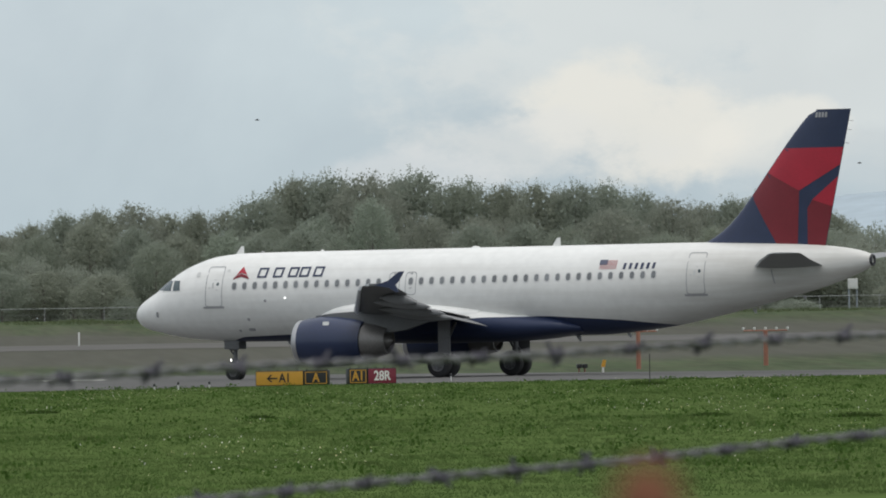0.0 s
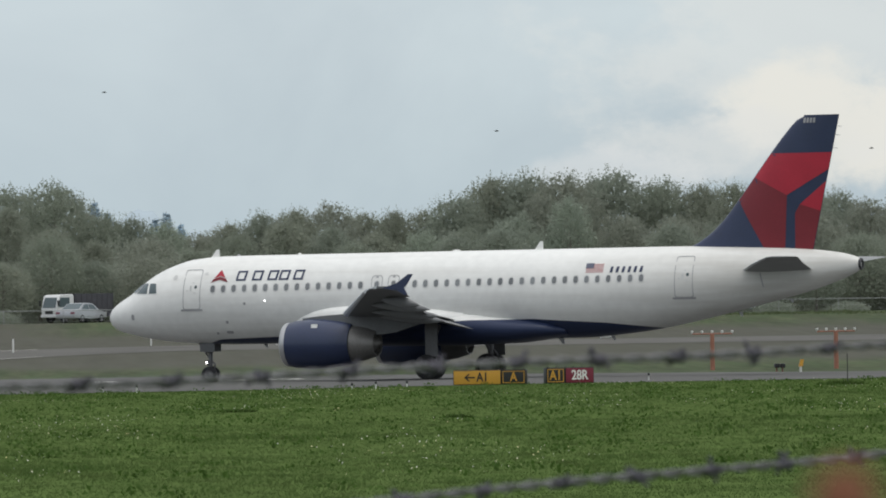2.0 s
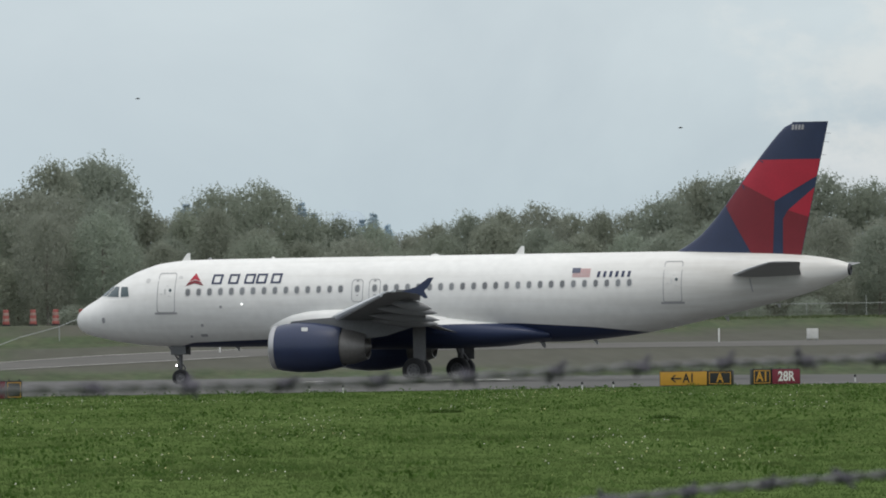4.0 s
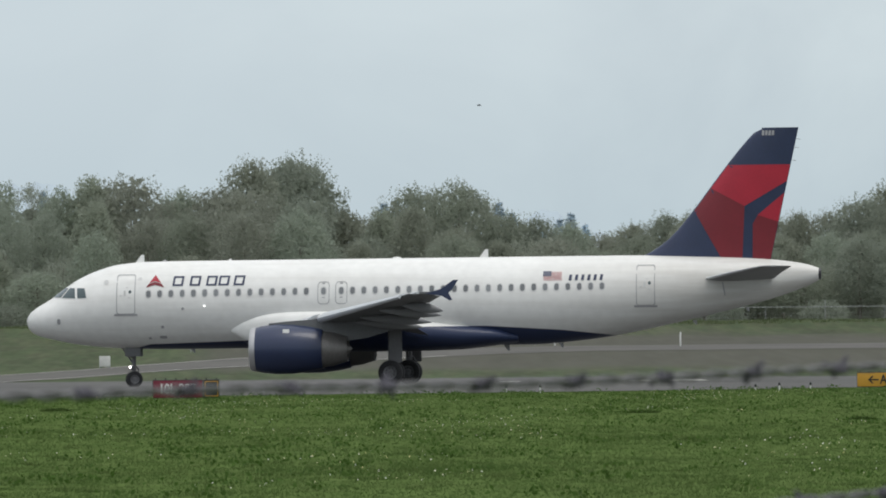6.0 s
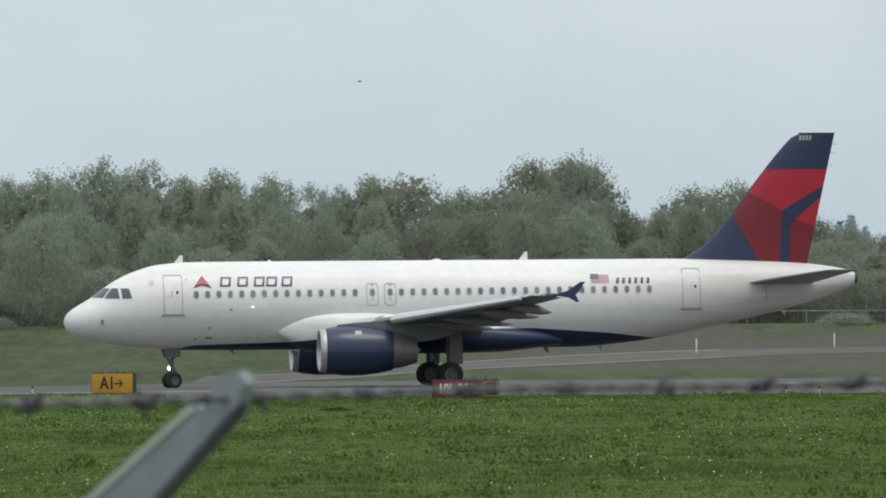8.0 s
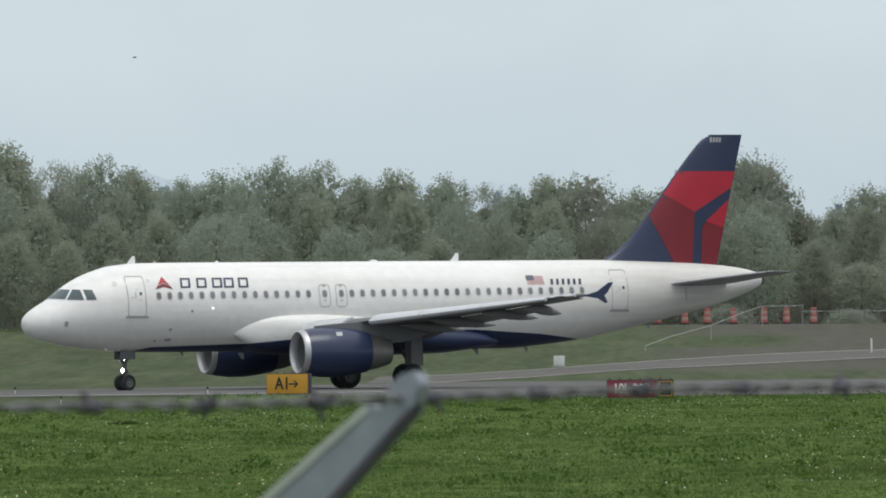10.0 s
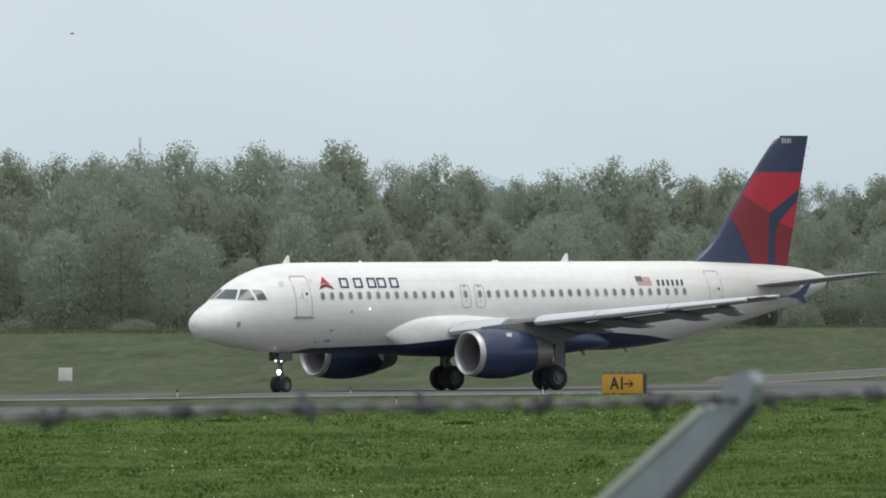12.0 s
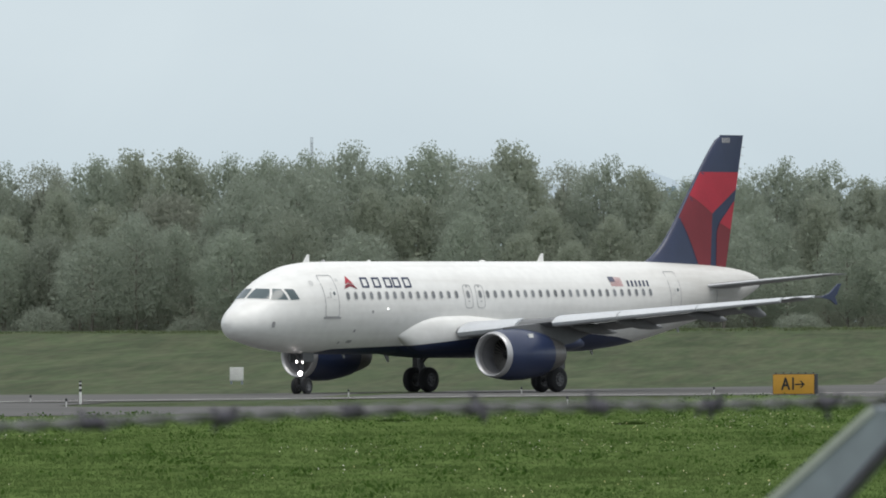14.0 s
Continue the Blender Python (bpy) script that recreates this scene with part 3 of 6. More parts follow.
def make_markings():
    # emblem: a red triangle parted by a white chevron
    bm = bmesh.new()
    skin_quad(bm, ((6.35, 5.27), (6.351, 5.27), (6.35, 4.985), (6.07, 4.885)), off=0.016)
    skin_quad(bm, ((6.35, 5.27), (6.351, 5.27), (6.64, 4.885), (6.35, 4.985)), off=0.016)
    em = air("emblem", bm, "red", label="red triangular emblem")
    bm = bmesh.new()
    skin_quad(bm, ((6.05, 4.85), (6.35, 4.945), (6.35, 4.80), (5.92, 4.68)), off=0.018)
    skin_quad(bm, ((6.35, 4.945), (6.66, 4.85), (6.79, 4.68), (6.35, 4.80)), off=0.018)
    air("emblem_base", bm, "darkred", em)
    # title: five slanted navy blocks
    for x in (7.17, 7.98, 8.76, 9.34, 10.06):
        bm = bmesh.new()
        w = 0.50
        skin_band(bm, [(x, 4.74), (x + w, 4.74), (x + w + 0.06, 5.20), (x + 0.06, 5.20)], [(x + 0.105, 4.82), (x + w - 0.095, 4.82), (x + w - 0.045, 5.12), (x + 0.145, 5.12)], off=0.018)
        air("title_block", bm, "navy")
    # registration as a bar of small blocks
    for k in range(6):
        x = 25.86 + 0.29 * k
        bm = bmesh.new()
        skin_quad(bm, ((x, 4.77), (x + 0.13, 4.77), (x + 0.17, 5.04), (x + 0.04, 5.04)), off=0.018)
        air("registration_bar", bm, "navy")
    # flag
    bm = bmesh.new()
    for k in range(7):
        z0 = 4.79 + 0.06 * k
        skin_quad(bm, ((24.68, z0), (25.54, z0), (25.54, z0 + 0.021), (24.68, z0 + 0.021)), off=0.018)
    fl = air("flag", bm, "flag_red", label="red, white and blue striped flag")
    bm = bmesh.new()
    skin_quad(bm, ((24.66, 4.98), (25.05, 4.98), (25.05, 5.21), (24.66, 5.21)), off=0.022)
    air("canton", bm, "flag_blue", fl)


def airfoil(n=11):
    """Closed section: chord 0..1, thickness 1."""
    up = []
    for k in range(n):
        s = 0.5 * (1 - math.cos(math.pi * k / (n - 1)))
        t = 5 * (0.2969 * math.sqrt(s) - 0.1260 * s - 0.3516 * s * s + 0.2843 * s**3 - 0.1036 * s**4)
        up.append((s, t * 0.5 * 2))
    return up + [(s, -0.8 * t) for s, t in reversed(up[1:-1])]


FOIL = airfoil()


def panel(bm, stations, mat=0, droop=0.0):
    """A wing-like loft. stations: (y, x of the leading edge, chord, z, thickness ratio)."""
    rings = []
    for y, x, c, z, th in stations:
        rings.append([(x + c * s * math.cos(droop), y, z + c * th * t - c * s * math.sin(droop)) for s, t in FOIL])
    return loft(bm, rings, mat=mat)


def wing_le(y):
    return 12.92 + 0.399 * (y - 2.2) if y < 6 else 12.45 + 0.522 * (y - 2.2)


def wing_z(y):
    return 2.74 + 0.1 * (y - 2.2)


def wing_te(y):
    return 18.55 if y < 6.4 else 18.55 + (21.62 - 18.55) * (y - 6.4) / 10.5


def make_wing(side):
    ys = [1.2, 2.2, 4.0, 6.4, 9.0, 11.5, 14.0, 16.3, 16.9]
    bm = bmesh.new()
    st = []
    for y in ys:
        c = wing_te(y) - wing_le(y) - 0.25
        st.append((side * y, wing_le(y), c, wing_z(y), 0.145 if y < 5 else 0.115))
    st[-1] = (side * 16.9, wing_le(16.9) + 0.15, 1.35, wing_z(16.9), 0.08)
    panel(bm, st)
    for f in bm.faces:
        f.normal_update()
    w = air("wing", bm, M["wing_under"], label="grey swept wing")
    # slats along the leading edge, let out a little
    for y0, y1 in ((2.5, 5.0), (6.6, 9.2), (9.24, 12.4), (12.44, 15.8)):
        bm = bmesh.new()
        rings = []
        for y in (y0, (y0 + y1) / 2, y1):
            c = wing_te(y) - wing_le(y)
            th = 0.06 * c
            x0, z0, d = wing_le(y) - 0.20, wing_z(y) - 0.06, 0.135 * c + 0.1
            rings.append([(x0 + d, side * y, z0 + th * 1.45), (x0 + d * 0.5, side * y, z0 + th * 1.12), (x0 + d * 0.15, side * y, z0 + th * 0.55), (x0, side * y, z0), (x0 + d * 0.1, side * y, z0 - th * 0.5), (x0 + d * 0.35, side * y, z0 - th * 0.75),
                          (x0 + d * 0.4, side * y, z0 - th * 0.2), (x0 + d * 0.6, side * y, z0 + th * 0.7)])
        loft(bm, rings)
        air("slat", bm, "slat", w, "bare metal leading-edge slat")
    # fixed leading edge outboard of the slats
    bm = bmesh.new()
    loft(bm, [[(x + 0.20, side * y, z + 0.07), (x, side * y, z + 0.03), (x - 0.03, side * y, z - 0.02), (x + 0.16, side * y, z - 0.06)] for y, x, z in ((15.84, wing_le(15.84), wing_z(15.84) + 0.02), (16.92, wing_le(16.9) + 0.15, wing_z(16.9)))])
    air("fixed_leading_edge", bm, "slat", w, "bare metal leading edge by the wingtip")
    # flaps, let out a little
    for y0, y1 in ((2.4, 6.3), (6.5, 12.9)):
        bm = bmesh.new()
        panel(bm, [(side * y, wing_te(y) - 0.75, 0.22 * (wing_te(y) - wing_le(y)) + 0.35, wing_z(y) - 0.10, 0.12) for y in (y0, (y0 + y1) / 2, y1)], droop=radians(14))
        air("flap", bm, "wing_top", w, "lowered grey flap")
    # aileron
    bm = bmesh.new()
    panel(bm, [(side * y, wing_te(y) - 0.55, 0.55, wing_z(y) - 0.01, 0.09) for y in (13.0, 15.9)], droop=radians(4))
    air("aileron", bm, "wing_top", w)
    # flap track fairings
    for y, ln in ((6.35, 3.3), (8.5, 3.4), (11.6, 2.9), (13.6, 1.9)):
        bm = bmesh.new()
        x1 = wing_te(y) + 0.95 * ln / 3.3
        rings = []
        for s, r in ((0, 0.02), (0.08, 0.35), (0.25, 0.75), (0.5, 1.0), (0.7, 0.9), (0.88, 0.5), (1, 0.03)):
            cx, cz = x1 - ln * (1 - s), wing_z(y) - 0.22 - 0.10 * s - (0.17 * s * s)
            rings.append([(cx, side * y + 0.17 * r * math.cos(a), cz + 0.24 * r * math.sin(a)) for a in (2 * math.pi * k / 14 for k in range(14))])
        loft(bm, rings)
        air("flap_track_fairing", bm, "wing_top", w)
    # wingtip fence: arrow-shaped plate, swept
    bm = bmesh.new()
    z = wing_z(17.0)
    outline = [(20.75, z - 0.04), (21.45, z + 0.16), (22.02, z + 0.56), (22.25, z + 0.57), (21.95, z + 0.10), (21.80, z - 0.02), (21.97, z - 0.34), (21.85, z - 0.37), (21.5, z - 0.16)]
    loft(bm, [[(x, side * (17.0 - 0.035), zz) for x, zz in outline], [(x, side * (17.0 + 0.035), zz) for x, zz in outline]])
    air("wingtip_fence", bm, "navy", w, "navy wingtip fence", smooth=False)
    return w


def make_engine(side):
    c = (11.35, side * 5.75, 1.72)
    bm = bmesh.new()
    revolve(bm, [(0.27, 1.02), (0.5, 1.08), (1.2, 1.16), (2.0, 1.15), (2.8, 1.05), (3.4, 0.93), (3.4, 0.89), (2.9, 0.90)], c, n=56)
    e = air("engine_cowl", bm, "navy", label="navy engine cowl with silver intake lip")
    bm = bmesh.new()
    revolve(bm, [(0.34, 0.84), (0.16, 0.85), (0.04, 0.90), (0.0, 0.945), (0.04, 0.985), (0.16, 1.02), (0.275, 1.033)], c, n=56)
    air("intake_lip", bm, "lip", e, "polished silver lip")
    bm = bmesh.new()
    revolve(bm, [(0.33, 0.845), (0.7, 0.83), (1.15, 0.86), (1.3, 0.87)], c, n=56)
    air("intake_duct", bm, "duct", e)
    bm = bmesh.new()
    revolve(bm, [(1.25, 0.87), (1.27, 0.26), (1.0, 0.2), (0.78, 0.02)], c, n=36, caps=True)
    fan = air("spinner", bm, "fan", e)
    bm = bmesh.new()
    for k in range(30):
        a = 2 * math.pi * k / 30
        u, v = Vector((0, math.cos(a), math.sin(a))), Vector((0, -math.sin(a), math.cos(a)))
        o = Vector(c)
        q = [o + Vector((1.14, 0, 0)) + u * 0.24 + v * 0.02, o + Vector((1.22, 0, 0)) + u * 0.24 - v * 0.05, o + Vector((1.20, 0, 0)) + u * 0.85 - v * 0.10, o + Vector((1.06, 0, 0)) + u * 0.85 + v * 0.06]
        bm.faces.new([bm.verts.new(p) for p in q])
    air("fan_blades", bm, "exhaust", e)
    bm = bmesh.new()
    revolve(bm, [(2.9, 0.90), (3.4, 0.86), (3.9, 0.79), (4.55, 0.60), (4.55, 0.55), (3.9, 0.5)], c, n=44)
    air("core_cowl", bm, "exhaust", e, "heat-stained bare metal nozzle")
    bm = bmesh.new()
    revolve(bm, [(3.6, 0.45), (4.4, 0.36), (4.62, 0.18), (4.75, 0.03)], c, n=28)
    air("exhaust_plug", bm, "exhaust", e)
    # pylon
    bm = bmesh.new()
    y = c[1]
    rings = []
    for x, zt, zb, w in ((12.2, 2.92, 2.75, 0.05), (13.2, 3.02, 2.55, 0.20), (14.6, 3.10, 2.15, 0.23), (15.6, 3.0, 2.05, 0.23), (16.8, 2.95, 2.2, 0.16), (18.2, 2.9, 2.62, 0.03)):
        rings.append([(x, y - w, zb), (x, y + w, zb), (x, y + w, zt), (x, y - w, zt)])
    loft(bm, rings)
    air("pylon", bm, "wing_under", e)
    if side < 0:
        bm = bmesh.new()
        box(bm, 12.95, 13.25, y - 0.98, y - 0.93, 2.28, 2.50)
        bmesh.ops.rotate(bm, verts=bm.verts, cent=(13.1, y, 1.72), matrix=Matrix.Rotation(radians(-9), 3, "X"))
        air("maker_plate", bm, "white", e, "small white plate")


def make_tail():
    # fin: thin section, sharp trailing edge
    lead = smooth_table([(5.70, 28.7), (5.85, 29.15), (6.1, 29.65), (6.67, 30.45), (7.47, 31.2), (8.95, 32.34), (10.28, 33.36), (11.30, 34.22), (11.60, 34.52), (11.77, 34.88)])
    trail = lambda z: 35.22 + (36.60 - 35.22) * (z - 5.6) / 6.22
    zs = [5.45, 5.70, 5.85, 6.1, 6.4, 6.67, 7.07, 7.47, 8.2, 8.9, 9.6, 10.28, 10.8, 11.3, 11.6, 11.77, 11.83]

    def fin_at(x, z, off=0.0, side=-1):
        a, b = lead(min(max(z, 5.7), 11.77))[0], trail(z)
        s = min(max((x - a) / (b - a), 0.0), 1.0)
        t = 5 * (0.2969 * math.sqrt(s) - 0.1260 * s - 0.3516 * s * s + 0.2843 * s**3 - 0.1036 * s**4)
        return Vector((x, side * (0.105 * (b - a) * t + 0.012 + off), z))
    bm = bmesh.new()
    rings = []
    for z in zs:
        a, b = lead(min(max(z, 5.7), 11.77))[0], trail(z)
        row = [a + (b - a) * 0.5 * (1 - math.cos(math.pi * k / 14)) for k in range(15)]
        rings.append([fin_at(x, z) for x in row] + [fin_at(x, z, 0, 1) for x in reversed(row[:-1])])
    loft(bm, rings)
    fin = air("fin", bm, "navy", label="tall navy fin with red angular panels")

    def fin_panel(pts, mat, name, n=10, off=0.012):
        for side in (-1, 1):
            bm = bmesh.new()
            a, b, c, d = (Vector(p) for p in pts)
            g = [[bm.verts.new(fin_at(*(a.lerp(b, i / n).lerp(d.lerp(c, i / n), j / n)), off, side)) for i in range(n + 1)] for j in range(n + 1)]
            for j in range(n):
                for i in range(n):
                    bm.faces.new((g[j][i], g[j][i + 1], g[j + 1][i + 1], g[j + 1][i]))
            air(name, bm, mat, fin)
    P = lambda px, py: ((px - 75) / 37.35 - 0.18, (674.2 - py) / 37.35)
    edge = lambda z: lead(z)[0] + 0.06
    te = lambda z: trail(z) - 0.02
    z1, z2 = P(0, 297)[1], P(0, 337)[1]
    zr, zc = P(0, 326)[1], P(1353, 369)
    fin_panel([(edge(z1), z1), (te(z1), z1), (te(zr), zr), zc], "red", "bright_panel")
    fin_panel([(edge(z1), z1), zc, zc, (edge(z2), z2)], "red", "bright_panel")
    z3 = P(0, 376)[1]
    foot = 5.66
    fin_panel([(edge(z2), z2), zc, (P(1348, 0)[0], foot), (P(1313, 0)[0], foot)], "darkred", "dark_panel")
    fin_panel([(edge(z2), z2), (edge(z2) + 0.01, z2 - 0.01), (P(1313, 0)[0], foot), (edge(z3), z3)], "darkred", "dark_panel")
    k = P(1376, 385)
    z4, z5 = P(0, 346)[1], P(0, 397)[1]
    fin_panel([k, (te(z4), z4), (te(z5), z5), k], "red", "bright_panel")
    fin_panel([k, (te(z5), z5), (te(foot), foot), (P(1366, 0)[0], foot)], "darkred", "dark_panel")
    fin_panel([k, k, (P(1366, 0)[0], foot), P(1367, 400)], "darkred", "dark_panel")
    # fleet mark as small pale bars
    for q in range(4):
        x = 34.88 + 0.155 * q
        fin_panel([(x, 11.47), (x + 0.11, 11.47), (x + 0.13, 11.70), (x + 0.02, 11.70)], "seam", "fleet_bar", n=1)
    # rudder hinge caps and static wicks
    for z in (10.9, 11.3, 10.3):
        bm = bmesh.new()
        tube(bm, (trail(z) - 0.02, 0, z), (trail(z) + 0.22, 0, z - 0.03), 0.012)
        air("static_wick", bm, "seam", fin)
    # tailplanes
    for side in (-1, 1):
        bm = bmesh.new()
        panel(bm, [(side * 0.5, 31.7, 3.55, 4.72, 0.085), (side * 1.0, 32.1, 3.35, 4.76, 0.085), (side * 3.6, 33.55, 2.45, 5.03, 0.085), (side * 5.9, 35.0, 1.60, 5.27, 0.08), (side * 6.2, 35.35, 1.25, 5.30, 0.05)])
        tp = air("tailplane", bm, "tailplane", label="grey tailplane")
        bm = bmesh.new()
        loft(bm, [[(x - 0.02, side * y, z), (x + 0.07, side * y, z + t), (x + 0.10, side * y, z), (x + 0.07, side * y, z - t)] for y, x, z, t in ((1.3, 32.27, 4.79, 0.07), (3.6, 33.55, 5.03, 0.06), (5.9, 35.0, 5.27, 0.035))])
        air("leading_edge", bm, "slat", tp, "bare metal leading edge")
        # seam of the trim plate on the fuselage
        bm = bmesh.new()
        skin_quad(bm, ((33.02, 4.62), (33.07, 4.62), (33.17, 3.98), (33.12, 3.98)), side=side, off=0.016)
        air("trim_seam", bm, "seam")


def make_aerials():
    for x, z in ((5.2, 5.86), (21.5, 5.92)):
        bm = bmesh.new()
        loft(bm, [[(x, -0.025, z), (x + 0.42, -0.02, z), (x + 0.42, 0.02, z), (x, 0.025, z)], [(x + 0.28, -0.012, z + 0.38), (x + 0.42, -0.01, z + 0.38), (x + 0.42, 0.01, z + 0.38), (x + 0.28, 0.012, z + 0.38)]])
        air("blade_aerial", bm, "white", smooth=False)
    for x in (6.6, 9.7, 17.6):
        bm = bmesh.new()
        bmesh.ops.create_uvsphere(bm, u_segments=10, v_segments=6, radius=0.09)
        bmesh.ops.scale(bm, verts=bm.verts, vec=(2.5 if x > 10 else 1, 1, 0.8))
        shift(bm, x, 0, 5.93)
        air("roof_beacon", bm, "seam" if x < 7 else "white")
    for x, z, s in ((10.7, 1.72, 1), (22.6, 1.80, 0.9), (25.2, 1.86, 0.7), (7.8, 1.78, 0.6), (34.0, 3.42, 0.6), (31.5, 2.86, 0.7)):
        bm = bmesh.new()
        loft(bm, [[(x, -0.02, z), (x + 0.3 * s, -0.02, z), (x + 0.3 * s, 0.02, z), (x, 0.02, z)], [(x + 0.22 * s, -0.01, z - 0.3 * s), (x + 0.34 * s, -0.01, z - 0.3 * s), (x + 0.34 * s, 0.01, z - 0.3 * s), (x + 0.22 * s, 0.01, z - 0.3 * s)]])
        air("belly_aerial", bm, "seam", smooth=False)


def wheel_mesh(name, r, w):
    bm = bmesh.new()
    revolve(bm, [(-w / 2, r * 0.55), (-w / 2, r * 0.80), (-w * 0.38, r * 0.95), (-w * 0.18, r), (w * 0.18, r), (w * 0.38, r * 0.95), (w / 2, r * 0.80), (w / 2, r * 0.55)], (0, 0, 0), "y", 32)
    revolve(bm, [(-w * 0.46, r * 0.56), (-w * 0.36, r * 0.50), (-w * 0.30, r * 0.25), (-w * 0.44, r * 0.2), (-w * 0.44, 0.01)], (0, 0, 0), "y", 24, mat=1)
    revolve(bm, [(w * 0.46, r * 0.56), (w * 0.36, r * 0.50), (w * 0.30, r * 0.25), (w * 0.44, r * 0.2), (w * 0.44, 0.01)], (0, 0, 0), "y", 24, mat=1)
    for s in (-1, 1):
        for k in range(8):
            a = 2 * math.pi * k / 8
            tube(bm, (math.cos(a) * r * 0.36, s * w * 0.30, math.sin(a) * r * 0.36), (math.cos(a) * r * 0.36, s * w * 0.37, math.sin(a) * r * 0.36), r * 0.05, n=6)
    return bm


WHEELS = []   # (object, rest place, radius, track offset from the centre line, distance ahead of the main gear)
STEER = []


def make_gear():
    # nose gear, turned by its own rows
    bm = bmesh.new()
    tube(bm, (0, 0, 0.38), (0.0, 0, 1.3), 0.055)
    tube(bm, (0, 0, 0.85), (0.02, 0, 2.0), 0.095)
    tube(bm, (0, -0.30, 0.38), (0, 0.30, 0.38), 0.05)
    tube(bm, (0.16, 0, 0.55), (0.22, 0, 0.85), 0.035)
    tube(bm, (0.22, 0, 0.85), (0.05, 0, 1.05), 0.035)
    tube(bm, (-0.6, 0, 1.95), (-0.05, 0, 1.15), 0.045)
    box(bm, -0.10, 0.08, -0.22, 0.22, 1.40, 1.54, 0.02)
    box(bm, -0.12, 0.1, -0.06, 0.06, 0.78, 0.9, 0.02)
    g = part("nose_gear", bm, M["steel"], airliner, "grey steel nose gear leg with lit lamps", at=(5.07 - XM, 0, 0))
    STEER.append(g)
    for y in (-0.26, 0.26):
        w = part("nose_wheel", wheel_mesh("nose_wheel", 0.385, 0.225), [M["tyre"], M["rim"]], g)
        w.location = (0, y, 0.385)
        WHEELS.append((w, (0, y, 0.385), 0.385, y, 12.64))
    for y, z, r in ((-0.15, 1.47, 0.062), (0.15, 1.47, 0.062), (0.0, 0.95, 0.115)):
        bm = bmesh.new()
        revolve(bm, [(-0.136, 0.005), (-0.134, r * 0.6), (-0.13, r * 0.93), (-0.175 if z > 1 else -0.15, r), (-0.08, r), (0.02, r * 0.5), (0.02, 0.005)], (0, y, z), n=16)
        for f in bm.faces:
            if max(v.co.x for v in f.verts) < -0.129 and min(math.hypot(v.co.y - y, v.co.z - z) for v in f.verts) < r * 0.7:
                f.material_index = 1
        part("taxi_lamp", bm, [M["steel"], M["lamp"]], g, "lit landing lamp")
    bm = bmesh.new()
    revolve(bm, [(-0.225, 0.004), (-0.215, 0.03), (-0.19, 0.05), (-0.155, 0.058)], (0, -0.03, 0.95), n=14)
    part("lamp_glass", bm, M["lamp"], g, "domed glass of the lower lamp")
    for y in (-0.38, 0.38):
        bm = bmesh.new()
        box(bm, 4.70, 5.45, y - 0.02, y + 0.02, 1.46, 1.98, 0.015)
        air("gear_door", bm, "wing_under", label="dark nose gear door")
    for side in (-1, 1):
        y = side * 3.8
        bm = bmesh.new()
        tube(bm, (0, y, 0.57), (0, y, 1.25), 0.10)
        tube(bm, (0, y, 1.1), (0.0, y * 0.99, 2.75), 0.155)
        tube(bm, (0, y - 0.55, 0.57), (0, y + 0.55, 0.57), 0.085)
        tube(bm, (0.2, y, 0.75), (0.34, y, 1.05), 0.05)
        tube(bm, (0.34, y, 1.05), (0.12, y, 1.35), 0.05)
        tube(bm, (-0.05, y - side * 0.1, 1.35), (-0.1, y - side * 1.5, 2.5), 0.075)
        box(bm, -0.05, 0.55, y + side * 0.42, y + side * 0.46, 1.05, 2.6, 0.02)
        g = part("main_gear", bm, M["steel"], airliner, "grey steel main gear leg with door")
        for k in (-0.46, 0.46):
            w = part("main_wheel", wheel_mesh("main_wheel", 0.575, 0.42), [M["tyre"], M["rim"]], g)
            w.location = (0, y + k, 0.575)
            WHEELS.append((w, (0, y + k, 0.575), 0.575, y + k, 0.0))


make_fuselage()
make_windows()
make_doors()
make_markings()
for _side in (-1, 1):
    make_wing(_side)
    make_engine(_side)
make_tail()
make_aerials()
make_gear()
# ---------------- woods ----------------
def spot(az, y, lift=0.0):
    """A place on the land at the bearing az (degrees to the right of straight ahead) and the distance y."""
    return Vector((y * math.tan(radians(az)), y, rise(y) + lift))


CANOPY = ((-9, 0.95), (-6.8, 0.95), (-6.4, 0.98), (-6.0, 1.04), (-5.5, 1.02), (-4.9, 1.03), (-4.68, 0.96), (-4.45, 1.08), (-4.28, 0.98), (-4.05, 1.06), (-3.85, 0.95), (-3.6, 0.96), (-3.0, 0.87), (-2.6, 0.95),
          (-2.0, 0.86), (-1.82, 0.91), (-1.28, 0.80), (-1.1, 0.87), (-0.85, 0.87), (-0.5, 0.77), (-0.36, 0.84), (-0.28, 0.96), (0.0, 0.98), (0.13, 0.94), (0.27, 0.69), (0.58, 0.69), (0.66, 0.79), (0.92, 0.84), (1.1, 0.68),
          (1.45, 0.63), (1.7, 0.55), (2.0, 0.64), (2.45, 0.70), (2.65, 0.64), (3.02, 0.66), (3.18, 0.82), (3.9, 0.85), (4.5, 0.76), (4.9, 0.78), (5.2, 0.71), (5.6, 0.66), (5.8, 0.73), (6.3, 0.58), (6.48, 0.36), (9, 0.30))


def canopy(az):
    for (a, ea), (b, eb) in zip(CANOPY, CANOPY[1:]):
        if az <= b:
            return ea + (eb - ea) * (max(az, a) - a) / (b - a)
    return 0.3


